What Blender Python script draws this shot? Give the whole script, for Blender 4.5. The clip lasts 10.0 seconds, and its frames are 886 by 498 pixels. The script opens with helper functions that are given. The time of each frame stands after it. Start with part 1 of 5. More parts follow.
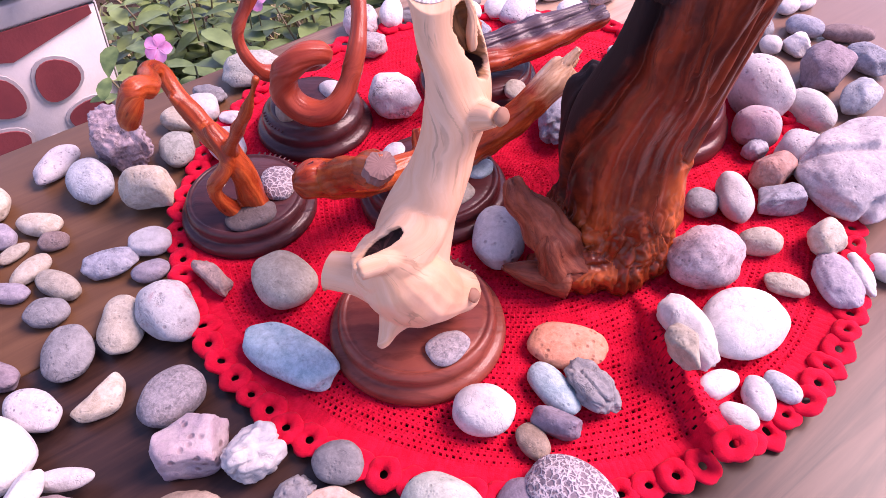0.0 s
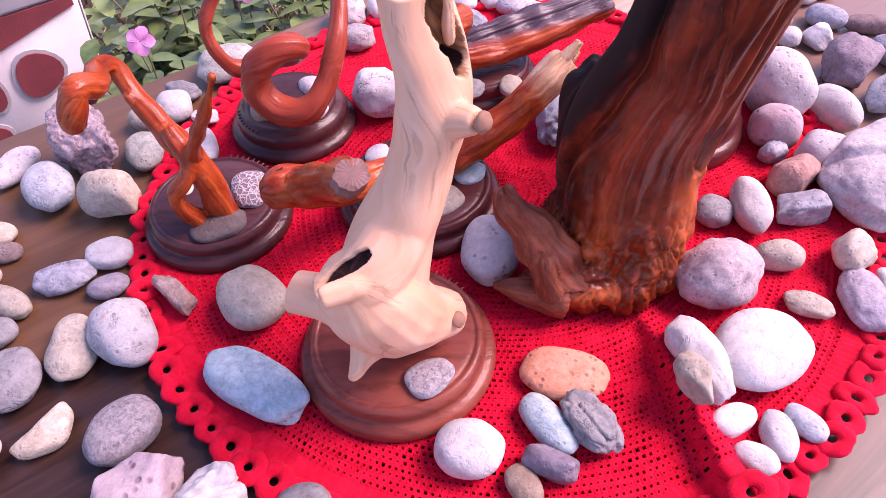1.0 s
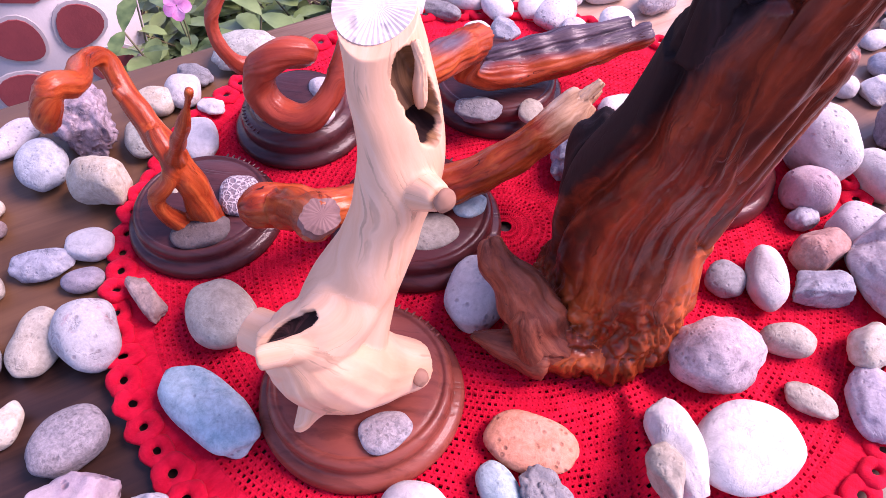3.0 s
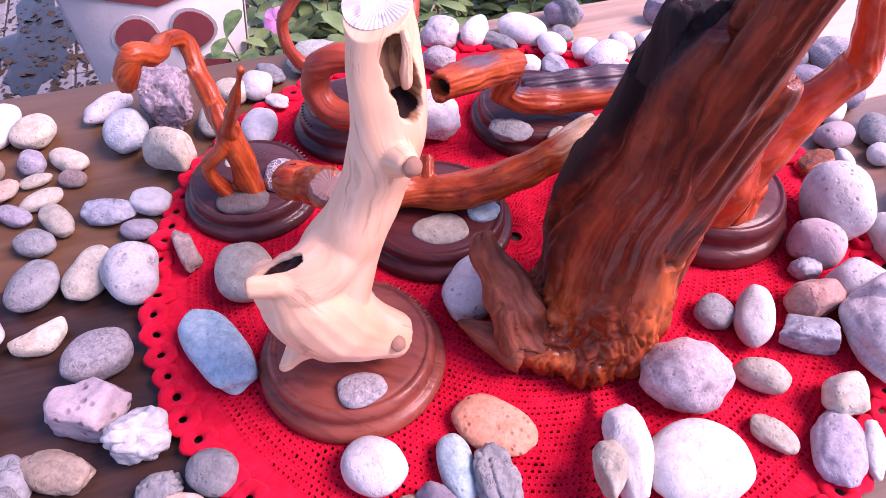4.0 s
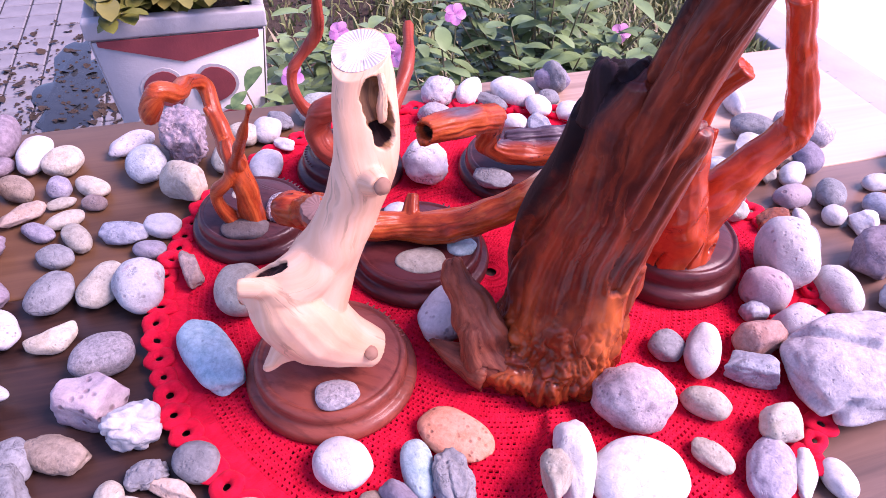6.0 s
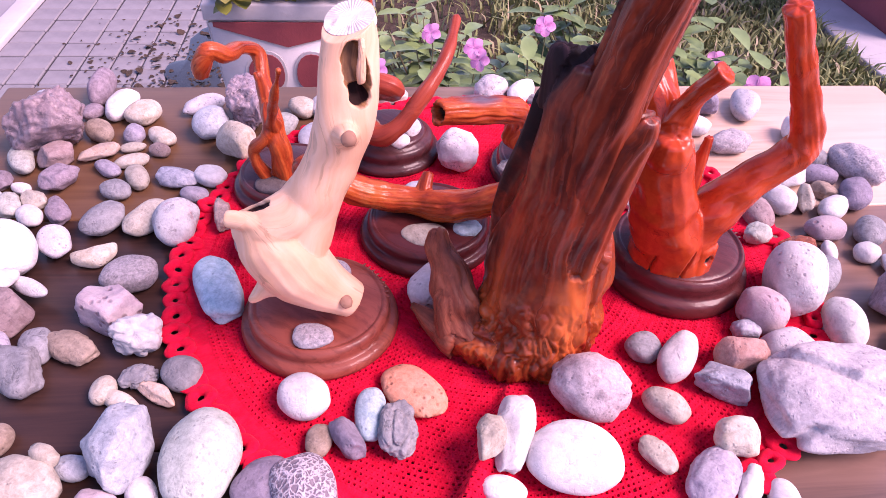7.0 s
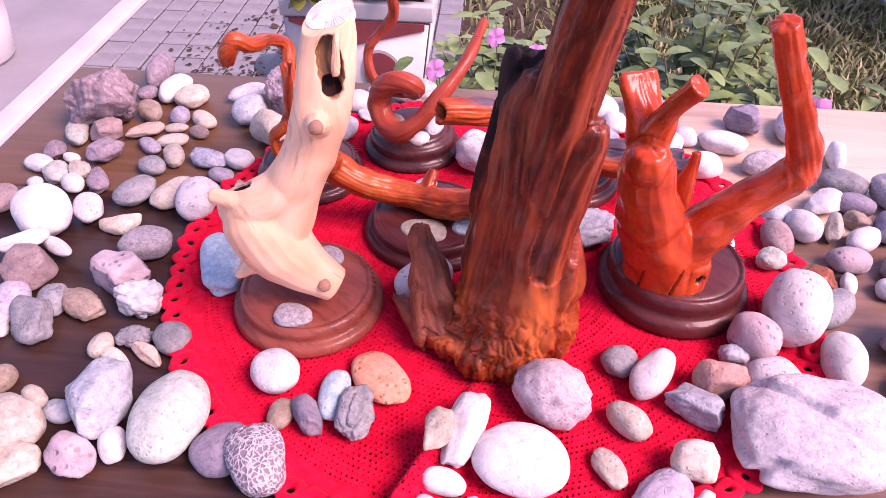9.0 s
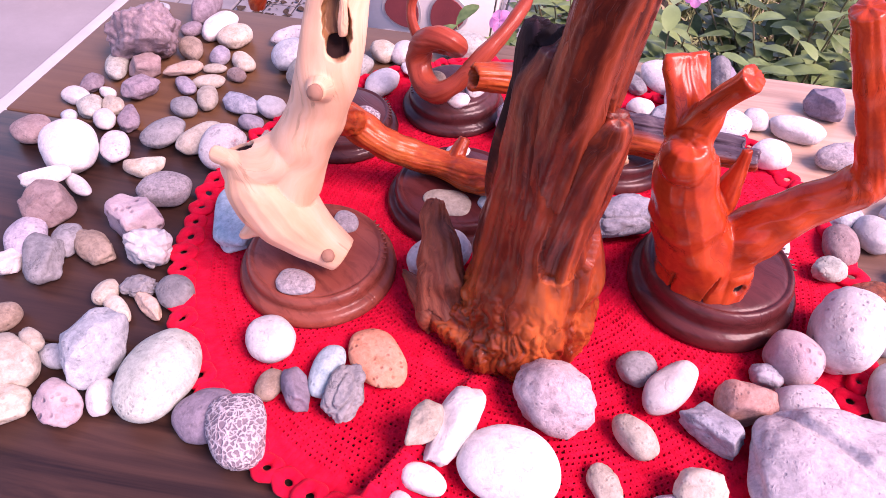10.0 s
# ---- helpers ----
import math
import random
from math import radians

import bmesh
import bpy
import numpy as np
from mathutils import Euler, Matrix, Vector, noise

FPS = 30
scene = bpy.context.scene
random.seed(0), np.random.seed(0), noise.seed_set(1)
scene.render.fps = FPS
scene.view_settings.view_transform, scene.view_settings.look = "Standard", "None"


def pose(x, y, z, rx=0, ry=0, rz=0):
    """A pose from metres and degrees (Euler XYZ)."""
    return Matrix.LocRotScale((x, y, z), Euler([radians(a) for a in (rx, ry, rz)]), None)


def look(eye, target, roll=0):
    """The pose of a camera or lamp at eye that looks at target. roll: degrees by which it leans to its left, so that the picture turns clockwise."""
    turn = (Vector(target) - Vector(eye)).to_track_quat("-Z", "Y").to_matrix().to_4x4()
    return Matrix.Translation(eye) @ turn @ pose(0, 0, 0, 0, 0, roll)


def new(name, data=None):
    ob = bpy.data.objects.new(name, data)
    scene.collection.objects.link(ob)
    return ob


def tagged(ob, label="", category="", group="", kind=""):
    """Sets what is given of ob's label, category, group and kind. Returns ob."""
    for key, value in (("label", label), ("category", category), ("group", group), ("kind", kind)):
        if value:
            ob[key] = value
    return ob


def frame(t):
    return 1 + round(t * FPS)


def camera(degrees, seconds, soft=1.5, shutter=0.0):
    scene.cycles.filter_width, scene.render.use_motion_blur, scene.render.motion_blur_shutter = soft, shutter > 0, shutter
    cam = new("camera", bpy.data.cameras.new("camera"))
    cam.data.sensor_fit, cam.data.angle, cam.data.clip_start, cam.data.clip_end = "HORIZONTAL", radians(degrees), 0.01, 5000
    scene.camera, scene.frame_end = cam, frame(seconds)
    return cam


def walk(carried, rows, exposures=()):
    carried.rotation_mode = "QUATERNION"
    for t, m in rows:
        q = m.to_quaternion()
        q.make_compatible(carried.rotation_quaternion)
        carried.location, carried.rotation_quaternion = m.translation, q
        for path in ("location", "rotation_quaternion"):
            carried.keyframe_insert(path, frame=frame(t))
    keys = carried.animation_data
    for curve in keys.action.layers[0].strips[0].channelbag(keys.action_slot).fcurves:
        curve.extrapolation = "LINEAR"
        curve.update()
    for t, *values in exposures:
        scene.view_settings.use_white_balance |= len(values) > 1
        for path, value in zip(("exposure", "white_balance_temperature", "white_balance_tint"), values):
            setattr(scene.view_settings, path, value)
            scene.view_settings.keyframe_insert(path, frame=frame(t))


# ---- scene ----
cam = camera(65.8, 10.0, soft=0.6)
PATH = [
    (0, (0.085, 0.172, 1.239), (0.107, 1.494, -0.261), -1.1),
    (0.5, (0.096, 0.194, 1.221), (0.096, 1.508, -0.287), -1.6),
    (1, (0.104, 0.223, 1.207), (0.105, 1.53, -0.307), -1.7),
    (1.5, (0.113, 0.251, 1.195), (0.095, 1.563, -0.314), -1.9),
    (2, (0.125, 0.274, 1.202), (0.072, 1.573, -0.318), -1.9),
    (2.5, (0.131, 0.283, 1.209), (0.071, 1.551, -0.337), 0.3),
    (2.7, (0.134, 0.287, 1.211), (0.058, 1.511, -0.369), 1.0),
    (3.8, (0.198, 0.255, 1.23), (-0.095, 1.556, -0.259), 1.2),
    (4, (0.215, 0.234, 1.229), (-0.139, 1.526, -0.256), 1.8),
    (4.5, (0.246, 0.199, 1.232), (-0.182, 1.468, -0.253), 2.1),
    (5, (0.231, 0.194, 1.251), (-0.108, 1.598, -0.132), 7.0),
    (5.5, (0.223, 0.195, 1.253), (-0.047, 1.619, -0.125), 8.4),
    (5.7, (0.232, 0.189, 1.253), (-0.089, 1.619, -0.107), 6.3),
    (6.8, (0.365, 0.173, 1.244), (-0.308, 1.498, -0.094), 2.9),
    (7, (0.382, 0.173, 1.251), (-0.34, 1.483, -0.076), 3.3),
    (7.5, (0.426, 0.159, 1.264), (-0.376, 1.474, -0.013), 3.5),
    (8, (0.436, 0.155, 1.262), (-0.393, 1.421, -0.046), 3.4),
    (8.5, (0.448, 0.177, 1.266), (-0.464, 1.396, -0.031), 1.6),
    (9, (0.47, 0.216, 1.257), (-0.465, 1.386, -0.068), 1.9),
    (9.5, (0.475, 0.268, 1.251), (-0.53, 1.31, -0.129), 1.0),
    (10, (0.47, 0.288, 1.25), (-0.531, 1.244, -0.194), 2.0),
]
EXPOSURES = [(0, 1.29, 6350, 48), (3.8, 1.35, 5950, 48), (4.5, 1.36, 6100, 49), (5.3, 1.45, 5500, 45), (7, 1.32, 6250, 56), (10, 1.34, 6500, 56)]
walk(cam, [(t, look(eye, target, roll)) for t, eye, target, roll in PATH], EXPOSURES)

# ---- light ----
SUN_AZ, SUN_EL = 16.0, 48.0
world = bpy.data.worlds.new("sky")
scene.world = world
world.use_nodes = True
wn = world.node_tree.nodes
sky = wn.new("ShaderNodeTexSky")
sky.sky_type = "NISHITA"
sky.sun_disc = False
sky.sun_elevation = radians(SUN_EL)
sky.sun_rotation = radians(90 - SUN_AZ)
world.node_tree.links.new(sky.outputs[0], wn["Background"].inputs[0])
wn["Background"].inputs[1].default_value = 0.108
sun = new("sun", bpy.data.lights.new("sun", "SUN"))
sun.data.energy, sun.data.angle, sun.data.color = 2.70, radians(34), (1.0, 0.83, 0.68)
sun.matrix_basis = look((math.cos(radians(SUN_AZ)) * math.cos(radians(SUN_EL)) * 9, math.sin(radians(SUN_AZ)) * math.cos(radians(SUN_EL)) * 9, math.sin(radians(SUN_EL)) * 9), (0, 0, 0))

# ---- helpers of this scene ----
T = 0.75                      # table top
YAW = 35.9                    # the table's turn
TABLE = pose(0, 0, 0, 0, 0, YAW)


def tb(u, v, z=0.0):
    """A place given along the table's length and depth."""
    return TABLE @ Vector((u, v, z))


def thing(name, at=(0, 0, 0), label="", category="", group="", kind="", rz=0):
    ob = new(name)
    ob.empty_display_size = 0.05
    ob.matrix_basis = pose(*at, 0, 0, rz)
    return tagged(ob, label, category, group, kind)


def part(name, bm, material, parent, label="", smooth=True):
    me = bpy.data.meshes.new(name)
    bm.to_mesh(me)
    bm.free()
    return part_mesh(name, me, material, parent, label, smooth)


def part_mesh(name, me, material, parent, label="", smooth=True):
    ob = new(name, me)
    for m in material if isinstance(material, (list, tuple)) else [material]:
        me.materials.append(m)
    for p in me.polygons:
        p.use_smooth = smooth
    if parent is not None:
        ob.parent = parent
    if label:
        ob["label"] = label
    return ob


def box_bm(x0, y0, z0, x1, y1, z1, bevel=0.0, seg=2):
    bm = bmesh.new()
    bmesh.ops.create_cube(bm, size=1)
    for v in bm.verts:
        v.co = Vector((x0 + (v.co.x + 0.5) * (x1 - x0), y0 + (v.co.y + 0.5) * (y1 - y0), z0 + (v.co.z + 0.5) * (z1 - z0)))
    if bevel:
        bmesh.ops.bevel(bm, geom=bm.edges[:], offset=bevel, segments=seg, profile=0.6, affect="EDGES")
    return bm


def lathe_bm(profile, seg=72):
    """A turned solid: profile of (radius, height) from the bottom up."""
    bm = bmesh.new()
    rings = []
    for r, z in profile:
        rings.append([bm.verts.new((r * math.cos(2 * math.pi * k / seg), r * math.sin(2 * math.pi * k / seg), z)) for k in range(seg)])
    for a, b in zip(rings, rings[1:]):
        for k in range(seg):
            bm.faces.new((a[k], a[(k + 1) % seg], b[(k + 1) % seg], b[k]))
    bm.faces.new(list(reversed(rings[0])))
    bm.faces.new(rings[-1])
    return bm


def spline(points, per=10):
    """Catmull-Rom through points of any width."""
    p = np.array(points, float)
    p = np.vstack([2 * p[0] - p[1], p, 2 * p[-1] - p[-2]])
    out = []
    for i in range(1, len(p) - 2):
        for k in range(per):
            t = k / per
            a, b, c, d = p[i - 1], p[i], p[i + 1], p[i + 2]
            out.append(0.5 * (2 * b + (c - a) * t + (2 * a - 5 * b + 4 * c - d) * t * t + (3 * b - a - 3 * c + d) * t ** 3))
    out.append(p[-2])
    return np.array(out)


def tube_into(bm, pts, seg=20, flat=1.0, cap=True):
    """A round tube along pts (x, y, z, r) into bm."""
    c = pts[:, :3]
    tan = np.gradient(c, axis=0)
    tan /= np.linalg.norm(tan, axis=1)[:, None] + 1e-9
    up = Vector((0.31, 0.57, 0.76))
    rings = []
    for i in range(len(pts)):
        t = Vector(tan[i])
        side = t.cross(up)
        if side.length < 0.05:
            side = t.cross(Vector((1, 0, 0)))
        side.normalize()
        up = side.cross(t).normalized()
        rings.append([bm.verts.new(Vector(c[i]) + float(pts[i, 3]) * (math.cos(a) * side + flat * math.sin(a) * up)) for a in (2 * math.pi * k / seg for k in range(seg))])
    for a, b in zip(rings, rings[1:]):
        for k in range(seg):
            bm.faces.new((a[k], a[(k + 1) % seg], b[(k + 1) % seg], b[k]))
    if cap:
        bm.faces.new(list(reversed(rings[0])))
        bm.faces.new(rings[-1])
    return rings


# ---- materials ----
class Nodes:
    """A small writer of node materials."""

    def __init__(self, name):
        self.mat = bpy.data.materials.new(name)
        self.mat.use_nodes = True
        self.tree = self.mat.node_tree
        self.bsdf = self.tree.nodes["Principled BSDF"]
        self.coord = self.tree.nodes.new("ShaderNodeTexCoord")

    def put(self, node, socket, value):
        if hasattr(value, "is_output"):
            self.tree.links.new(value, node.inputs[socket])
        else:
            node.inputs[socket].default_value = value

    def add(self, kind, **sockets):
        n = self.tree.nodes.new(kind)
        for k, v in sockets.items():
            self.put(n, k.replace("_", " "), v)
        return n

    def noise(self, scale, detail=4.0, rough=0.55, vec=None, distortion=0.0):
        n = self.add("ShaderNodeTexNoise", Scale=scale, Detail=detail, Roughness=rough, Distortion=distortion)
        self.tree.links.new(vec or self.coord.outputs["Object"], n.inputs["Vector"])
        return n.outputs[0]

    def stretch(self, sx, sy, sz, vec=None):
        n = self.add("ShaderNodeMapping")
        n.inputs["Scale"].default_value = (sx, sy, sz)
        self.tree.links.new(vec or self.coord.outputs["Object"], n.inputs["Vector"])
        return n.outputs[0]

    def voronoi(self, scale, feature="F1", vec=None):
        n = self.add("ShaderNodeTexVoronoi", Scale=scale)
        n.feature = feature
        self.tree.links.new(vec or self.coord.outputs["Object"], n.inputs["Vector"])
        return n.outputs["Distance"]

    def ramp(self, fac, *stops):
        n = self.add("ShaderNodeValToRGB", Fac=fac)
        e = n.color_ramp.elements
        while len(e) < len(stops):
            e.new(0.5)
        for el, (p, c) in zip(e, stops):
            el.position = p
            el.color = (*c, 1) if isinstance(c, (tuple, list)) else (c, c, c, 1)
        return n.outputs[0]

    def mix(self, fac, a, b, blend="MIX"):
        n = self.tree.nodes.new("ShaderNodeMix")
        n.data_type = "RGBA"
        n.blend_type = blend
        for s, v in ((0, fac), (6, a), (7, b)):
            if isinstance(v, tuple):
                v = (*v, 1)
            self.put(n, s, v)
        return n.outputs[2]

    def math(self, op, a, b=0.5):
        n = self.tree.nodes.new("ShaderNodeMath")
        n.operation = op
        self.put(n, 0, a)
        self.put(n, 1, b)
        return n.outputs[0]

    def random(self):
        return self.tree.nodes.new("ShaderNodeObjectInfo").outputs["Random"]

    def done(self, color, rough, bump=None, strength=0.3, distance=0.002, **more):
        self.put(self.bsdf, "Base Color", (*color, 1) if isinstance(color, tuple) else color)
        self.put(self.bsdf, "Roughness", rough)
        for k, v in more.items():
            self.put(self.bsdf, k.replace("_", " "), v)
        if bump is not None:
            b = self.add("ShaderNodeBump", Strength=strength, Distance=distance, Height=bump)
            self.tree.links.new(b.outputs[0], self.bsdf.inputs["Normal"])
        return self.mat


def shade(c, k):
    return tuple(min(1.0, v * k) for v in c)


def stone_material(name, base, vein, grain=0.35, pits=0.45, spots=0.26, spot_color=(0.12, 0.10, 0.11), rough=0.75, spot_scale=230, vein_scale=40, lines=0.10, gate=True, stain=None):
    n = Nodes(name)
    shift = n.add("ShaderNodeVectorMath")
    shift.operation = "ADD"
    n.tree.links.new(n.coord.outputs["Object"], shift.inputs[0])
    n.tree.links.new(n.random(), shift.inputs[1])
    vec = shift.outputs[0]
    big = n.noise(vein_scale, 5, 0.6, vec, 0.6)
    fine = n.noise(420, 6, 0.65, vec)
    col = n.mix(n.ramp(big, (0.40, 0.0), (0.62, 1.0)), base, vein)
    col = n.mix(min(0.8, grain * 0.9), col, n.mix(n.ramp(fine, (0.38, 0.0), (0.62, 1.0)), shade(base, 0.38), shade(base, 1.3)))
    mottle = n.noise(135, 5, 0.7, vec, 0.4)
    col = n.mix(0.44, col, n.mix(n.ramp(mottle, (0.36, 0.0), (0.64, 1.0)), shade(base, 0.55), shade(vein, 1.2)))
    crack = n.math("ABSOLUTE", n.math("SUBTRACT", n.noise(vein_scale * 1.1, 5, 0.6, vec, 1.0), 0.5))
    crack = n.math("MULTIPLY", n.ramp(crack, (0.003, 1.0), (0.022, 0.0)), n.ramp(n.noise(60, 2, 0.5, vec), (0.50, 0.0), (0.62, 1.0)))
    col = n.mix(n.math("MULTIPLY", crack, lines * 0.9), col, shade(base, 0.3))
    lift = n.add("ShaderNodeHueSaturation", Saturation=1.15, Value=n.math("MULTIPLY_ADD", n.random(), 0.30))
    lift.inputs["Value"].links[0].from_node.inputs[2].default_value = 0.84
    n.tree.links.new(col, lift.inputs["Color"])
    col = lift.outputs[0]
    if stain:
        blot = n.math("MULTIPLY", n.ramp(n.noise(38, 4, 0.6, vec, 0.8), (0.54, 0.0), (0.66, 1.0)), n.ramp(mottle, (0.42, 0.0), (0.58, 1.0)))
        col = n.mix(n.math("MULTIPLY", blot, 0.8), col, stain)
    height = n.math("SUBTRACT", n.math("ADD", n.math("ADD", n.math("MULTIPLY", fine, 0.35), n.math("MULTIPLY", mottle, 0.5)), big), n.math("MULTIPLY", crack, lines * 2.0))
    if spots:
        cells = n.voronoi(spot_scale, "F1", vec)
        keep = n.ramp(n.noise(spot_scale * 0.35, 2, 0.5, vec), (0.45, 0.0), (0.6, 1.0))
        dots = n.math("MULTIPLY", n.ramp(cells, (0.16, 1.0), (0.34, 0.0)), keep)
        if not gate:
            bend = n.add("ShaderNodeTexNoise", Scale=150.0, Detail=4.0)
            n.tree.links.new(vec, bend.inputs["Vector"])
            bent = n.add("ShaderNodeVectorMath", Vector=bend.outputs["Color"])
            bent.operation = "MULTIPLY_ADD"
            bent.inputs[1].default_value = (0.009,) * 3
            n.tree.links.new(vec, bent.inputs[2])
            dots = n.ramp(n.voronoi(spot_scale, "DISTANCE_TO_EDGE", bent.outputs[0]), (0.04, 0.0), (0.20, 1.0))
        col = n.mix(n.math("MULTIPLY", dots, spots), col, spot_color)
        height = n.math("SUBTRACT", height, n.math("MULTIPLY", dots, pits))
    return n.done(col, rough, height, 0.55, 0.0022, Specular_IOR_Level=0.3)


STONE = {}


def rock(key, base, vein, **more):
    STONE[key] = stone_material("stone_" + key, base, vein, **more)


rock("white", (0.64, 0.61, 0.605), (0.56, 0.53, 0.53), grain=0.10, pits=0.2, spots=0.12, spot_color=(0.26, 0.22, 0.23), spot_scale=200, lines=0.18)
rock("pale", (0.37, 0.395, 0.43), (0.47, 0.485, 0.52), grain=0.3, spots=0.3, lines=0.16)
rock("cream", (0.498, 0.422, 0.332), (0.543, 0.498, 0.438), grain=0.2)
rock("beige", (0.38, 0.335, 0.28), (0.45, 0.405, 0.35), grain=0.25, spots=0.25)
rock("tan", (0.259, 0.195, 0.156), (0.352, 0.282, 0.235), grain=0.3)
rock("brown", (0.20, 0.14, 0.13), (0.30, 0.24, 0.23), grain=0.3)
rock("mauve", (0.207, 0.160, 0.191), (0.306, 0.253, 0.284), grain=0.35, lines=0.16)
rock("lilac", (0.318, 0.287, 0.347), (0.416, 0.378, 0.416), grain=0.3, spots=0.3, lines=0.16)
rock("purple", (0.21, 0.18, 0.23), (0.28, 0.24, 0.29), grain=0.25)
rock("grey", (0.213, 0.206, 0.221), (0.280, 0.272, 0.280), grain=0.3, spots=0.2, lines=0.40)
rock("bluegrey", (0.299, 0.308, 0.361), (0.440, 0.431, 0.475), grain=0.35, vein_scale=70, lines=0.45)
rock("blue", (0.36, 0.49, 0.54), (0.5, 0.58, 0.61), grain=0.3, spots=0.3)
rock("boulder", (0.53, 0.485, 0.515), (0.62, 0.575, 0.59), grain=0.32, lines=0.06, vein_scale=24, spots=0.4, spot_color=(0.26, 0.22, 0.27))
rock("green", (0.339, 0.339, 0.302), (0.428, 0.420, 0.392), grain=0.35, spots=0.4, lines=0.16)
rock("granite", (0.56, 0.50, 0.51), (0.216, 0.198, 0.216), grain=0.5, vein_scale=190, spots=0.5, lines=0.55)
rock("pinkwhite", (0.540, 0.450, 0.459), (0.360, 0.270, 0.306), grain=0.22, lines=0.16, spots=0.8, pits=2.0, spot_color=(0.20, 0.11, 0.13), spot_scale=110)
rock("peach", (0.56, 0.40, 0.31), (0.48, 0.40, 0.36), grain=0.25)
rock("rosy", (0.272, 0.190, 0.190), (0.313, 0.245, 0.245), grain=0.25)
rock("rust", (0.38, 0.21, 0.18), (0.44, 0.30, 0.27), grain=0.35)
rock("redbrown", (0.20, 0.07, 0.05), (0.36, 0.14, 0.09), grain=0.2, rough=0.25)
rock("glass", (0.30, 0.22, 0.20), (0.46, 0.35, 0.32), grain=0.15, rough=0.25)
rock("egg", (0.37, 0.395, 0.36), (0.44, 0.455, 0.42), grain=0.25, lines=0.05, spots=0.5, spot_color=(0.22, 0.22, 0.2))
rock("terra", (0.58, 0.27, 0.185), (0.63, 0.35, 0.27), grain=0.14, lines=0.1, spots=0.75, pits=0.8, spot_color=(0.22, 0.09, 0.06), spot_scale=170)
rock("pinkgrey", (0.40, 0.33, 0.35), (0.52, 0.44, 0.46), grain=0.5, spots=0.5, spot_color=(0.14, 0.11, 0.13))
rock("blood", (0.62, 0.60, 0.61), (0.50, 0.49, 0.51), grain=0.3, spots=0.6, spot_color=(0.20, 0.16, 0.17), spot_scale=170, lines=0.45, stain=(0.30, 0.10, 0.12))
rock("crystal", (0.26, 0.20, 0.23), (0.44, 0.36, 0.39), grain=0.5, rough=0.25, pits=1.6, spots=0.6, spot_color=(0.13, 0.09, 0.11), spot_scale=120, vein_scale=75, lines=0.6)
rock("amethyst", (0.24, 0.18, 0.20), (0.36, 0.28, 0.30), grain=0.25, rough=0.28, pits=0.3, spots=0.2, lines=0.4, vein_scale=30)
rock("dark", (0.085, 0.066, 0.066), (0.12, 0.1, 0.1), grain=0.2)
rock("lava", (0.62, 0.56, 0.585), (0.52, 0.46, 0.49), grain=0.3, spots=0.85, pits=2.5, spot_color=(0.15, 0.105, 0.135), spot_scale=200, gate=False)
rock("porous", (0.61, 0.575, 0.575), (0.54, 0.50, 0.50), grain=0.15, lines=0.1, spots=0.8, pits=1.5, spot_color=(0.3, 0.27, 0.28), spot_scale=150)
rock("wrinkled", (0.66, 0.61, 0.62), (0.54, 0.49, 0.51), grain=0.2, lines=1.1, vein_scale=55, spots=0.2)
rock("speckled_white", (0.64, 0.60, 0.62), (0.50, 0.47, 0.49), grain=0.22, lines=0.15, spots=0.75, spot_color=(0.2, 0.18, 0.2), spot_scale=240)


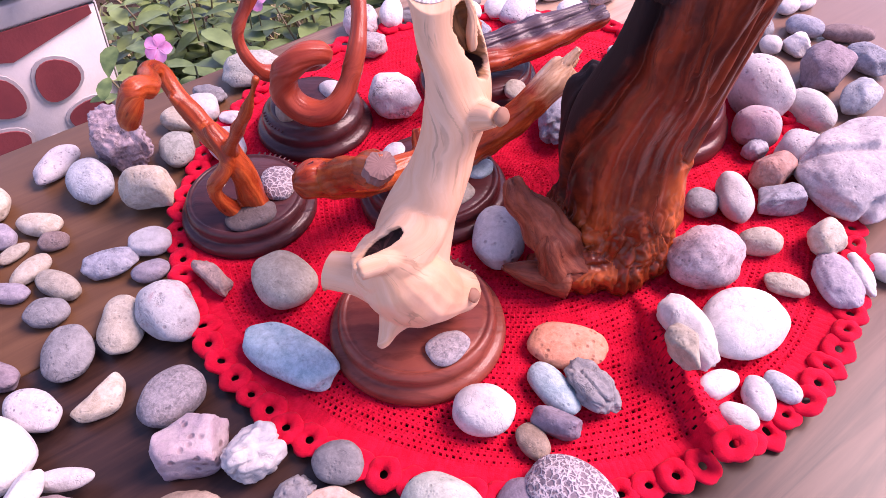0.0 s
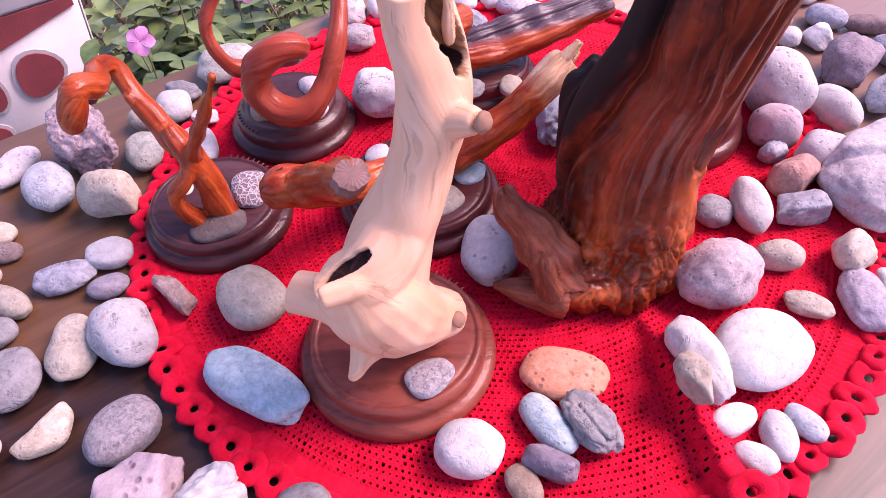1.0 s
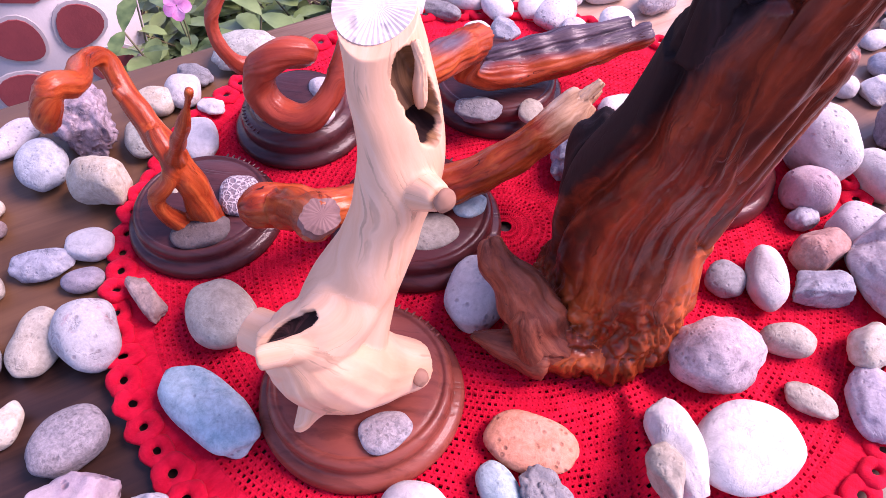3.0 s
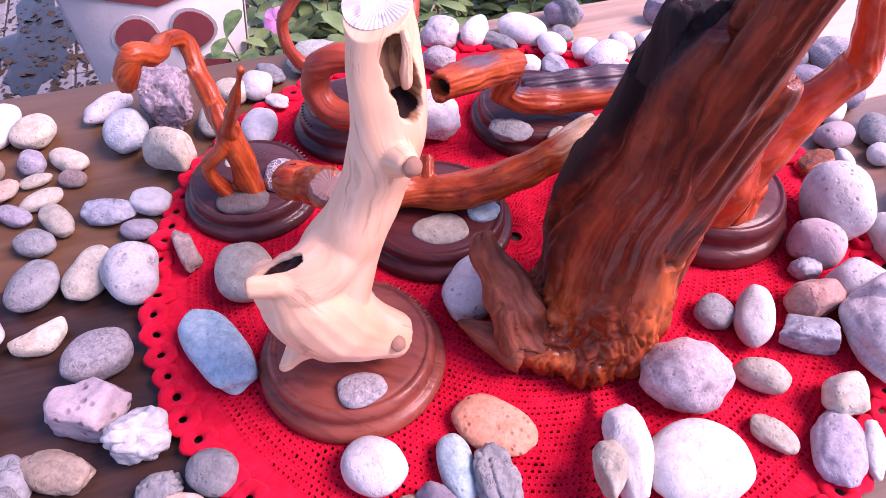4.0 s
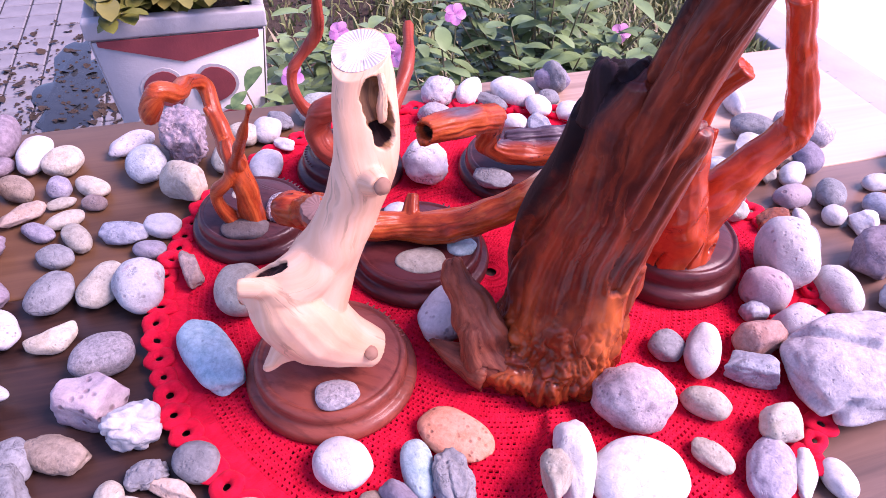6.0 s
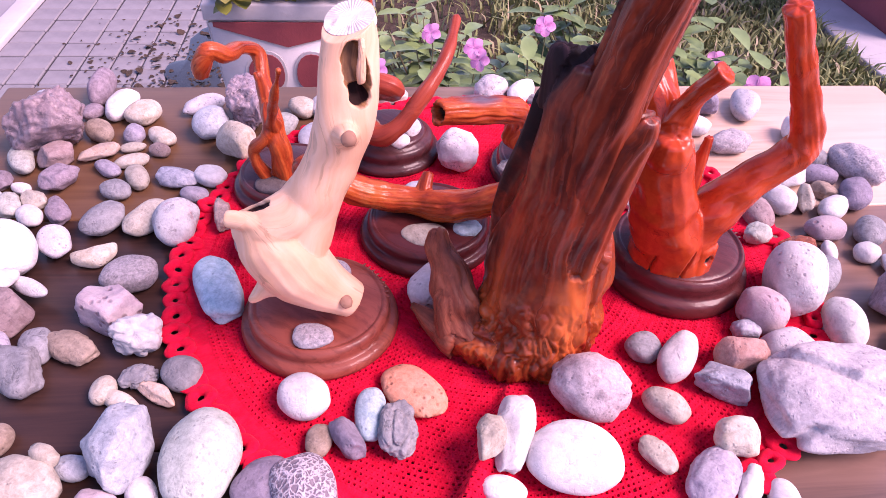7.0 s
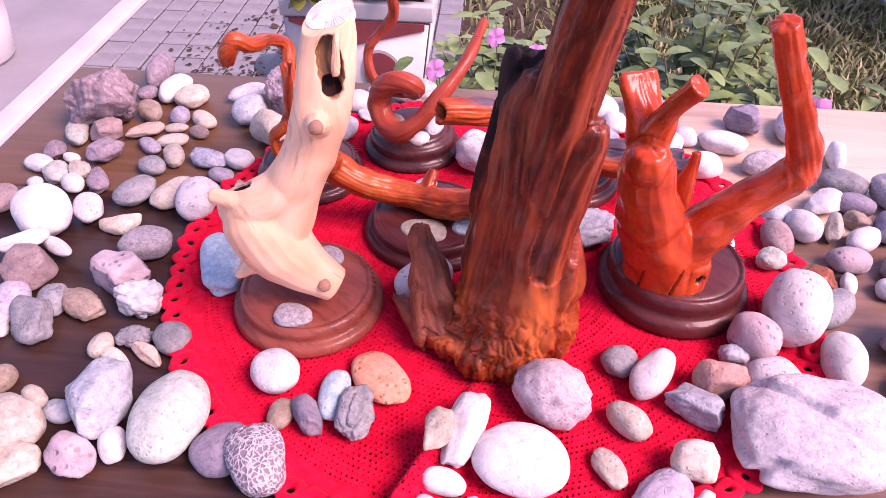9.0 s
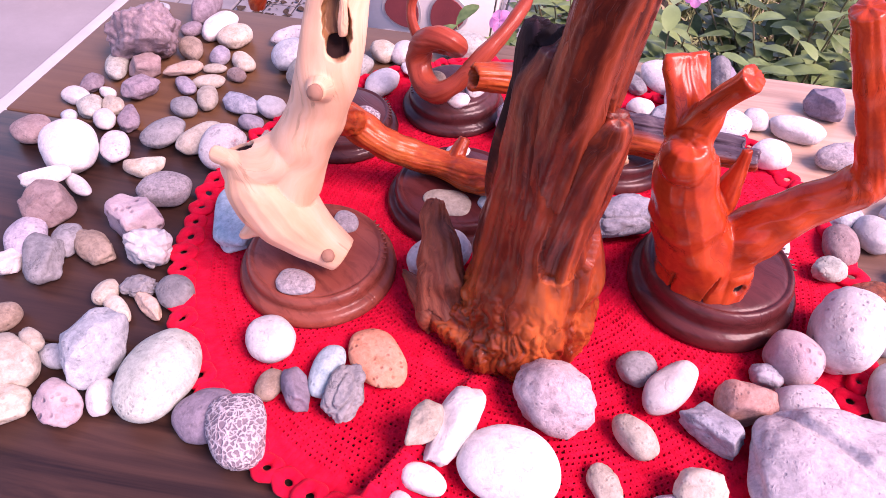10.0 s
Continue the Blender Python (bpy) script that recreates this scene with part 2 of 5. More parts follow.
def wood_material(name, tones, other=None, rough=0.4, fibre=1.0, coat=0.0, black_tone=(0.02, 0.010, 0.006), lines=0.4, length=9.0, swirl=0.25, split=0.5, relief=0.35, blush=None, glint=0.0, detail=6.0):
    """Wood whose grain follows the branch (attribute 'grain'), with a second set of tones where 'other' rises
    and near-black wood by a third attribute, in hollows and where asked. length: grain turns per metre; swirl: how far
    it wanders; split: dark cracks."""
    n = Nodes(name)
    at = n.tree.nodes.new("ShaderNodeAttribute")
    at.attribute_name = "grain"
    wander = n.add("ShaderNodeTexNoise", Scale=30.0, Detail=3.0)
    n.tree.links.new(n.coord.outputs["Object"], wander.inputs["Vector"])
    away = n.add("ShaderNodeVectorMath", Vector=wander.outputs["Color"])
    away.operation = "MULTIPLY_ADD"
    away.inputs[1].default_value = (2 * swirl,) * 3
    away.inputs[2].default_value = (-swirl,) * 3

    def grain(around, along):
        add = n.add("ShaderNodeVectorMath")
        add.operation = "ADD"
        n.tree.links.new(n.stretch(around, around, along, at.outputs["Vector"]), add.inputs[0])
        n.tree.links.new(away.outputs[0], add.inputs[1])
        return add.outputs[0]

    vec = grain(26, length)
    streak = n.noise(1.0 * fibre, detail, 0.62, vec, 0.8)
    fine = n.noise(5.5 * fibre, 5, 0.6, vec, 0.3)
    patch = n.noise(22, 4, 0.6)
    cracks = n.math("ABSOLUTE", n.math("SUBTRACT", n.noise(1.0, 2, 0.5, grain(34, length * 0.8), 0.6), 0.5))
    cracks = n.math("MULTIPLY", n.ramp(cracks, (0.004, 1.0), (0.020, 0.0)), n.ramp(n.noise(26, 2, 0.5), (0.52, 0.0), (0.62, 1.0)))

    def blend(dark, mid, light):
        col = n.ramp(streak, (0.32, dark), (0.50, mid), (0.68, light))
        col = n.mix(n.math("MULTIPLY", n.ramp(patch, (0.46, 0.0), (0.72, 1.0)), 0.4), col, light)
        if glint:
            col = n.mix(n.math("MULTIPLY", n.ramp(fine, (0.34, 1.0), (0.47, 0.0)), glint), col, shade(light, 1.35))
        return n.mix(n.math("MULTIPLY", n.ramp(fine, (0.50, 0.0), (0.62, 1.0)), lines), col, shade(dark, 0.6))

    col = blend(*tones)
    if blush:
        col = n.mix(n.math("MULTIPLY", n.ramp(n.noise(34, 4, 0.6, None, 0.5), (0.56, 0.0), (0.74, 1.0)), 0.5), col, blush)
    if other:
        second = n.tree.nodes.new("ShaderNodeAttribute")
        second.attribute_name = "other"
        f = n.math("ADD", second.outputs["Fac"], n.math("MULTIPLY", n.math("SUBTRACT", streak, 0.5), 0.7))
        col = n.mix(n.ramp(f, (0.28, 0.0), (0.72, 1.0)), col, blend(*other))
    col = n.mix(n.math("MULTIPLY", cracks, split), col, shade(tones[0], 0.25))
    blackness = n.tree.nodes.new("ShaderNodeAttribute")
    blackness.attribute_name = "blackness"
    f = n.math("ADD", blackness.outputs["Fac"], n.math("MULTIPLY", n.math("SUBTRACT", fine, 0.5), 0.35))
    black_mask = n.ramp(f, (0.40, 0.0), (0.60, 1.0))
    col = n.mix(black_mask, col, n.mix(n.ramp(streak, (0.50, 0.0), (0.66, 1.0)), black_tone, shade(black_tone, 4)))
    height = n.math("SUBTRACT", n.math("ADD", n.math("MULTIPLY", fine, 0.7), n.math("MULTIPLY", streak, 0.5)), n.math("MULTIPLY", cracks, split * 1.4))
    dull = n.math("MULTIPLY_ADD", black_mask, 0.35)
    dull.node.inputs[2].default_value = rough
    clear = n.math("MULTIPLY_ADD", black_mask, -coat)
    clear.node.inputs[2].default_value = coat
    mat = n.done(col, dull, height, relief, 0.0018, Coat_Weight=clear, Coat_Roughness=0.06, Specular_IOR_Level=0.2)
    n.tree.links.new(n.bsdf.inputs["Normal"].links[0].from_socket, n.bsdf.inputs["Coat Normal"])
    return mat


BLEACHED = ((0.75, 0.41, 0.24), (0.84, 0.49, 0.305), (0.86, 0.55, 0.375))
ORANGE = ((0.15, 0.016, 0.005), (0.32, 0.040, 0.010), (0.50, 0.10, 0.022))
M_white_wood = wood_material("bleached_wood", BLEACHED, ((0.10, 0.04, 0.016), (0.30, 0.14, 0.06), (0.52, 0.30, 0.16)), 0.42, black_tone=(0.022, 0.008, 0.007), lines=0.05, length=5, split=0.35, relief=0.10, blush=(0.74, 0.42, 0.29))
M_white_end = wood_material("bleached_end_grain", ((0.52, 0.42, 0.38), (0.76, 0.68, 0.64), (0.78, 0.72, 0.70)), None, 0.6)
M_dark_wood = wood_material("dark_driftwood", ((0.022, 0.003, 0.002), (0.100, 0.014, 0.007), (0.36, 0.052, 0.015)), ((0.045, 0.007, 0.003), (0.18, 0.024, 0.006), (0.57, 0.120, 0.026)), 0.32, coat=0.28, black_tone=(0.015, 0.007, 0.008), lines=0.12, length=2.2, swirl=0.5, split=0.3, relief=0.45, fibre=0.5, glint=0.25, detail=2.5)
M_root_wood = wood_material("brown_root_wood", ((0.060, 0.014, 0.009), (0.20, 0.048, 0.026), (0.36, 0.105, 0.055)), None, 0.46, coat=0.02, lines=0.25, length=6, swirl=0.8, split=0.7, relief=0.4)
M_red_wood = wood_material("red_varnished_wood", ((0.34, 0.028, 0.006), (0.43, 0.043, 0.009), (0.52, 0.062, 0.012)), None, 0.26, coat=0.34, lines=0.03, length=3, swirl=1.6, split=0.5, relief=0.10, blush=(0.60, 0.072, 0.018))
M_coil_wood = wood_material("red_brown_branch", ((0.23, 0.030, 0.016), (0.32, 0.050, 0.026), (0.40, 0.074, 0.038)), None, 0.36, coat=0.12, lines=0.10, split=0.3, relief=0.16)
M_orange_wood = wood_material("orange_branch", ORANGE, ((0.30, 0.13, 0.06), (0.56, 0.33, 0.19), (0.70, 0.50, 0.36)), 0.30, coat=0.22, lines=0.20, length=6, swirl=0.7, split=1.0, relief=0.25, blush=(0.55, 0.19, 0.05))
M_far_wood = wood_material("orange_and_grey_branch", ORANGE, ((0.030, 0.020, 0.030), (0.085, 0.058, 0.082), (0.17, 0.12, 0.14)), 0.40, coat=0.15, lines=0.15, length=8, swirl=0.6, split=0.9, relief=0.2)
M_scar = wood_material("end_grain_scar", ((0.15, 0.075, 0.07), (0.27, 0.155, 0.145), (0.36, 0.22, 0.21)), None, 0.6)
M_knot = wood_material("brown_knot", ((0.26, 0.12, 0.075), (0.40, 0.21, 0.14), (0.50, 0.29, 0.20)), None, 0.6)
M_plinth_warm = wood_material("plinth_warm", ((0.15, 0.031, 0.021), (0.23, 0.052, 0.034), (0.32, 0.085, 0.055)), None, 0.36, coat=0.16, swirl=0.15, split=0.25)
M_plinth_red = wood_material("plinth_red", ((0.055, 0.011, 0.011), (0.085, 0.018, 0.018), (0.120, 0.029, 0.028)), None, 0.34, coat=0.22, swirl=0.15, split=0.25)
M_plinth_dark = wood_material("plinth_dark", ((0.038, 0.012, 0.014), (0.070, 0.022, 0.024), (0.105, 0.035, 0.035)), None, 0.34, coat=0.25, swirl=0.15, split=0.25)


def table_material(name, a, b, c, rough, end):
    """Boards of one tone; glare towards one end is painted in as paler colour."""
    n = Nodes(name)
    vec = n.stretch(3.0, 46, 20)
    streak = n.noise(1.0, 6, 0.62, vec, 1.2)
    fine = n.noise(6.0, 5, 0.6, vec)
    patch = n.noise(5, 4, 0.6)
    col = n.mix(n.ramp(streak, (0.35, 0.0), (0.66, 1.0)), a, b)
    col = n.mix(n.math("MULTIPLY", n.ramp(patch, (0.4, 0.0), (0.7, 1.0)), 0.6), col, c)
    board_xyz = n.tree.nodes.new("ShaderNodeSeparateXYZ")
    n.tree.links.new(n.coord.outputs["Object"], board_xyz.inputs[0])
    # glare on the varnish put into the colour, growing along the board
    painted_glare = n.math("ADD", board_xyz.outputs[0], n.math("MULTIPLY", n.math("SUBTRACT", streak, 0.5), 0.5))
    col = n.mix(n.ramp(n.math("MULTIPLY", painted_glare, 0.8), (0.36, 0.0), (0.80, 1.0)), col, n.mix(streak, shade(end, 0.75), shade(end, 1.2)))
    rg = n.math("ADD", n.math("MULTIPLY", patch, 0.2), rough)
    return n.done(col, rg, n.math("ADD", fine, streak), 0.06, 0.001, Specular_IOR_Level=0.35, Coat_Weight=0.10, Coat_Roughness=0.25)


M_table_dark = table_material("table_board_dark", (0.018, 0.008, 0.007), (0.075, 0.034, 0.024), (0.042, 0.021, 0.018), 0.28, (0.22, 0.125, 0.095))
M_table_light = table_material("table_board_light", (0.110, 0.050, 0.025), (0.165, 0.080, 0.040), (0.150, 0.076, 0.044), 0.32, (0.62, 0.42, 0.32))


def plain_material(name, a, b, scale, rough, bump=0.3, dist=0.002):
    n = Nodes(name)
    big = n.noise(scale, 5, 0.6)
    fine = n.noise(scale * 14, 5, 0.6)
    col = n.mix(n.ramp(big, (0.35, 0.0), (0.65, 1.0)), a, b)
    col = n.mix(n.math("MULTIPLY", fine, 0.25), col, shade(a, 0.6))
    return n.done(col, rough, n.math("ADD", big, fine), bump, dist)


M_planter = plain_material("white_painted_concrete", (0.52, 0.48, 0.49), (0.45, 0.415, 0.43), 9, 0.7)
M_planter_red = plain_material("dark_red_paint", (0.30, 0.055, 0.06), (0.22, 0.04, 0.05), 14, 0.6)
M_soil = plain_material("soil", (0.05, 0.03, 0.02), (0.09, 0.055, 0.035), 30, 0.95, 0.8, 0.01)
M_paver = plain_material("grey_paver", (0.19, 0.18, 0.195), (0.26, 0.245, 0.26), 8, 0.75)
M_joint = plain_material("dark_joint", (0.03, 0.028, 0.032), (0.06, 0.055, 0.06), 20, 0.9)
M_kerb = plain_material("white_kerb", (0.54, 0.51, 0.52), (0.45, 0.42, 0.43), 6, 0.75)
M_pavement = plain_material("pale_concrete", (0.28, 0.26, 0.28), (0.225, 0.21, 0.225), 3, 0.8)
M_white_paving = plain_material("white_paving", (0.80, 0.78, 0.76), (0.74, 0.72, 0.70), 3, 0.8)
M_border = plain_material("grey_concrete_border", (0.46, 0.43, 0.46), (0.37, 0.35, 0.37), 5, 0.7)
M_wall_red = plain_material("dark_red_wall", (0.30, 0.06, 0.075), (0.24, 0.05, 0.06), 6, 0.5)
M_pot = plain_material("white_pot", (0.66, 0.63, 0.63), (0.56, 0.53, 0.54), 7, 0.6)


def leaf_material(name, a, b, rough=0.45):
    n = Nodes(name)
    big = n.noise(40, 3, 0.5)
    col = n.mix(n.random(), a, b)
    col = n.mix(n.math("MULTIPLY", n.ramp(big, (0.35, 0.0), (0.7, 1.0)), 0.5), col, shade(b, 1.3))
    return n.done(col, rough, big, 0.2, 0.002)


M_leaf = leaf_material("periwinkle_leaf", (0.05, 0.095, 0.030), (0.19, 0.27, 0.095), 0.38)
M_leaf_planter = leaf_material("planter_leaf", (0.10, 0.13, 0.02), (0.20, 0.17, 0.035))
M_grass = leaf_material("grass_blade", (0.10, 0.125, 0.040), (0.22, 0.235, 0.085), 0.7)
M_grass_dry = leaf_material("dry_grass_blade", (0.40, 0.34, 0.22), (0.28, 0.23, 0.13), 0.7)
M_stem = leaf_material("green_stem", (0.10, 0.12, 0.05), (0.16, 0.13, 0.07), 0.6)
M_petal = plain_material("pink_petal", (0.78, 0.22, 0.52), (0.84, 0.42, 0.66), 60, 0.6)

n = Nodes("red_crochet_yarn")
ply = n.noise(900, 3, 0.6)
tuft = n.noise(120, 4, 0.6)
M_yarn = n.done(n.mix(n.ramp(tuft, (0.35, 0.0), (0.65, 1.0)), (0.55, 0.004, 0.020), (0.70, 0.010, 0.036)), 0.9, n.math("ADD", ply, tuft), 0.6, 0.0012, Specular_IOR_Level=0.15, Sheen_Weight=0.12, Sheen_Roughness=0.5, Sheen_Tint=(1.0, 0.25, 0.35, 1.0))

# ---- ground ----
g = bmesh.new()
bmesh.ops.create_grid(g, x_segments=80, y_segments=80, size=60)
for v in g.verts:
    v.co.z = -0.03
ground = part("ground", g, M_soil, None)
tagged(ground, "bare brown garden soil reaching far out", "ground", kind="structure")

pavement = part("pavement", box_bm(-9, -6, -0.03, -1.12, 9, 0.0, 0.01), M_pavement, None, smooth=False)
pavement.matrix_basis = TABLE
tagged(pavement, "pale concrete walkway beyond a white kerb", "pavement", kind="structure")
kerb = part("kerb", box_bm(-1.12, -6, -0.03, -1.03, 9, 0.02, 0.008), M_kerb, None)
kerb.matrix_basis = TABLE
tagged(kerb, "long narrow white painted concrete kerb", "kerb", kind="structure")
border = part("border", box_bm(2.45, -3, -0.03, 2.70, 9, 0.015, 0.008), M_border, None)
border.matrix_basis = TABLE
tagged(border, "grey concrete border strip beside the grass", "border", kind="structure")
wall_red = part("wall_red", box_bm(2.70, 2.6, -0.03, 2.95, 9, 1.6, 0.01), M_wall_red, None)
wall_red.matrix_basis = TABLE
tagged(wall_red, "dark red painted garden wall", "wall", kind="structure")
side_path = part("side_pavement", box_bm(2.70, -3, -0.03, 9, 2.6, 0.0, 0.01), M_white_paving, None)
side_path.matrix_basis = TABLE
tagged(side_path, "pale concrete pavement in bright light", "pavement", kind="structure")

# ---- table ----
table = thing("table", (0, 0, 0), "brown varnished wooden garden table with wide boards", "table", rz=YAW)
U0, U1, V0, V1 = -0.110, 1.206, -0.06, 0.845
edges = (V0, 0.24, 0.54, V1)
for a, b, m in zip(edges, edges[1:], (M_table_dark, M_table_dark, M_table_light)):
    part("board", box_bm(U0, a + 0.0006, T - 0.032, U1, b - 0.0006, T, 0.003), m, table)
for u in (U0 + 0.06, U1 - 0.12):
    for v in (V0 + 0.06, V1 - 0.12):
        part("leg", box_bm(u, v, 0.0, u + 0.06, v + 0.06, T - 0.032, 0.004), M_table_dark, table)
for a in ((U0 + 0.12, V0 + 0.075, U1 - 0.12, V0 + 0.1), (U0 + 0.12, V1 - 0.1, U1 - 0.12, V1 - 0.075)):
    part("apron", box_bm(a[0], a[1], T - 0.11, a[2], a[3], T - 0.032, 0.002), M_table_dark, table)

# ---- doily ----
DC, DR = Vector((0.163, 0.683)), 0.335
ZD = T + 0.0035


def doily_z(x, y):
    z = 0.0012 * noise.noise(Vector((x * 38, y * 38, 1.7))) + 0.0012
    a, b = Vector((0.258, 0.540)), Vector((0.286, 0.372))
    d = b - a
    p = Vector((x, y)) - a
    s = max(0.0, min(1.0, p.dot(d) / d.dot(d)))
    away = p.x * d.y - p.y * d.x
    away = -away / d.length
    along = p.dot(d) / d.dot(d)
    z += 0.022 * max(0.0, min(1.0, 2.0 * along + 0.2, 6 - 5 * along)) * math.exp(-(away / (0.005 if away < 0 else 0.024)) ** 2)
    r = (Vector((x, y)) - DC).length
    rim = max(0.0, (r - 0.295) / 0.04)
    z += rim * 0.0085 * (0.45 + noise.noise(Vector((x * 16, y * 16, 9.1))))
    return ZD + max(0.0, z)


doily = thing("doily", (DC.x, DC.y, 0), "round red crocheted doily with a scalloped edge", "doily")


def net_verts():
    verts, faces = [], []

    def vert(r, a, dz=0.0):
        x, y = DC.x + r * math.cos(a), DC.y + r * math.sin(a)
        verts.append((x - DC.x, y - DC.y, doily_z(x, y) + dz))
        return len(verts) - 1

    pitch = 0.0051
    r = 0.006
    ring = 0
    while r < 0.300:
        count = max(8, 8 * round(2 * math.pi * max(0.02, 0.04 * math.ceil(r / 0.04)) / 0.0053 / 8))
        thick = 0.0009 + 0.0007 * (ring % 2)
        for k in range(count):
            a0, a1 = 2 * math.pi * (k + 0.5 * (ring % 2)) / count, 2 * math.pi * (k + 1 + 0.5 * (ring % 2)) / count
            wobble = 0.26 * noise.noise(Vector((k * 0.7, ring * 0.9, 3.3)))
            f = max(0.18, min(0.45, 0.31 + wobble * 0.6 + 0.10 * noise.noise(Vector((r * 40 * math.cos(a0), r * 40 * math.sin(a0), 6.0)))))
            o = [vert(r, a0), vert(r, a1), vert(r + pitch, a1), vert(r + pitch, a0)]
            i = [vert(r + pitch * q, a0 + (a1 - a0) * p, thick) for p, q in ((f, f), (1 - f, f), (1 - f, 1 - f), (f, 1 - f))]
            w = [vert(r + pitch * q, a0 + (a1 - a0) * p, -0.0022) for p, q in ((f, f), (1 - f, f), (1 - f, 1 - f), (f, 1 - f))]
            for j in range(4):
                faces.append([o[j], o[(j + 1) % 4], i[(j + 1) % 4], i[j]])
                faces.append([i[j], i[(j + 1) % 4], w[(j + 1) % 4], w[j]])
        r += pitch
        ring += 1
    # ribbed solid band before the scallops
    count = SCALLOPS * 4
    for k in range(count):
        a0, a1 = 2 * math.pi * k / count, 2 * math.pi * (k + 1) / count
        am = (a0 + a1) / 2
        p = [vert(r, a0), vert(r, am, 0.0004), vert(r, a1), vert(0.321, a1), vert(0.321, am, 0.0006), vert(0.321, a0)]
        faces.append([p[0], p[1], p[4], p[5]])
        faces.append([p[1], p[2], p[3], p[4]])
    return verts, faces


SCALLOPS = 96
me = bpy.data.meshes.new("net")
me.from_pydata(*((lambda p: (p[0], [], p[1]))(net_verts())))
me.update()
net = part_mesh("net", me, M_yarn, doily)


def scallop_mesh(seed):
    """A puffy shell of yarn round one eyelet."""
    rnd = random.Random(seed)
    bm = bmesh.new()
    rows, cols = 22, 10
    phase = rnd.uniform(0, 6)
    grid = []
    for i in range(rows):
        a = 2 * math.pi * i / rows
        line = []
        for j in range(cols):
            b = 2 * math.pi * j / cols
            minor = 0.0054 * (0.90 + 0.30 * abs(math.sin(2.5 * a + phase)) + 0.05 * rnd.uniform(-1, 1))
            rad = 0.0080 + (minor if math.cos(b) > 0 else 0.0050) * math.cos(b)
            line.append(bm.verts.new((rad * math.cos(a) * 0.98, rad * math.sin(a) * 1.04, 0.55 * minor * math.sin(b) + 0.0014)))
        grid.append(line)
    for i in range(rows):
        for j in range(cols):
            bm.faces.new((grid[i][j], grid[(i + 1) % rows][j], grid[(i + 1) % rows][(j + 1) % cols], grid[i][(j + 1) % cols]))
    me = bpy.data.meshes.new("scallop")
    bm.to_mesh(me)
    bm.free()
    me.materials.append(M_yarn)
    for p in me.polygons:
        p.use_smooth = True
    return me


shells = [scallop_mesh(s) for s in range(5)]
for k in range(SCALLOPS):
    a = 2 * math.pi * (k + 0.25) / SCALLOPS
    rr = 0.327 + 0.004 * noise.noise(Vector((k * 0.8, 2.2, 0)))
    x, y = DC.x + rr * math.cos(a), DC.y + rr * math.sin(a)
    ob = new("scallop", shells[k % 5])
    ob.parent = doily
    ob.matrix_basis = Matrix.Translation((x - DC.x, y - DC.y, doily_z(x, y) + 0.0002)) @ pose(0, 0, 0, 22 * noise.noise(Vector((k * 0.7, 3, 0))), 26 * noise.noise(Vector((k * 0.63, 0, 0))) - 4, math.degrees(a) + 20 * noise.noise(Vector((k * 0.9, 5, 0)))) @ Matrix.Diagonal((1 + 0.45 * noise.noise(Vector((k * 0.83, 8, 0))), 1 + 0.35 * noise.noise(Vector((k * 0.71, 11, 0))), 1 + 0.6 * noise.noise(Vector((k * 0.9, 14, 0))), 1))


# ---- plinths and driftwood ----
def grain_attribute(me, along, angle):
    at = me.attributes.new("grain", "FLOAT_VECTOR", "POINT")
    data = np.stack([np.cos(angle) * 0.05, np.sin(angle) * 0.05, along], 1).astype(np.float32)
    at.data.foreach_set("vector", data.ravel())


def plinth(parent, x, y, radius, height, material, steps=1, rope=62):
    r, h = radius, height
    lip = 0.80 if steps == 1 else 0.74
    prof = [(r * 0.96, 0), (r * 0.995, h * 0.08), (r, h * 0.2), (r * 0.985, h * 0.36), (r * 0.95, h * 0.44), (r * 0.91, h * 0.46),
            (r * 0.885, h * 0.50), (r * 0.875, h * 0.60), (r * 0.885, h * 0.74), (r * 0.88, h * 0.84), (r * 0.855, h * 0.93), (r * lip * 1.03, h * 0.985),
            (r * lip, h * 0.97), (r * lip * 0.985, h * 0.93), (r * lip * 0.96, h * 0.95), (r * lip * 0.9, h), (r * 0.35, h), (r * 0.02, h)]
    if steps == 2:
        prof = [(r * 0.97, 0), (r, h * 0.1), (r * 0.99, h * 0.22), (r * 0.95, h * 0.28), (r * 0.86, h * 0.32), (r * 0.85, h * 0.42), (r * 0.87, h * 0.55),
                (r * 0.86, h * 0.68), (r * 0.80, h * 0.78), (r * 0.72, h * 0.82), (r * 0.71, h * 0.9), (r * 0.68, h * 0.98), (r * 0.62, h), (r * 0.3, h), (r * 0.02, h)]
    bm = lathe_bm(prof, 96)
    ob = part("plinth", bm, material, parent, "turned round wooden plinth")
    ob.matrix_basis = Matrix.Translation((x, y, ZD + 0.001))
    co = np.array([v.co for v in ob.data.vertices])
    at = ob.data.attributes.new("grain", "FLOAT_VECTOR", "POINT")
    at.data.foreach_set("vector", np.stack([co[:, 1] * 1.0, co[:, 2] * 1.0, co[:, 0] * 0.5], 1).astype(np.float32).ravel())
    if rope is not None:
        for k in range(-4, 5):
            a = radians(rope) + k * 0.10
            bead = bmesh.new()
            bmesh.ops.create_uvsphere(bead, u_segments=8, v_segments=6, radius=0.0032)
            b = part("carved_bead", bead, material, ob)
            b.matrix_basis = Matrix.Translation((r * (0.79 if steps == 2 else 0.855) * math.cos(a), r * (0.79 if steps == 2 else 0.855) * math.sin(a), h * (0.77 if steps == 2 else 0.95))) @ Matrix.Rotation(a, 4, "Z") @ Matrix.Diagonal((1.0, 0.35, 0.3, 1))
    return ob


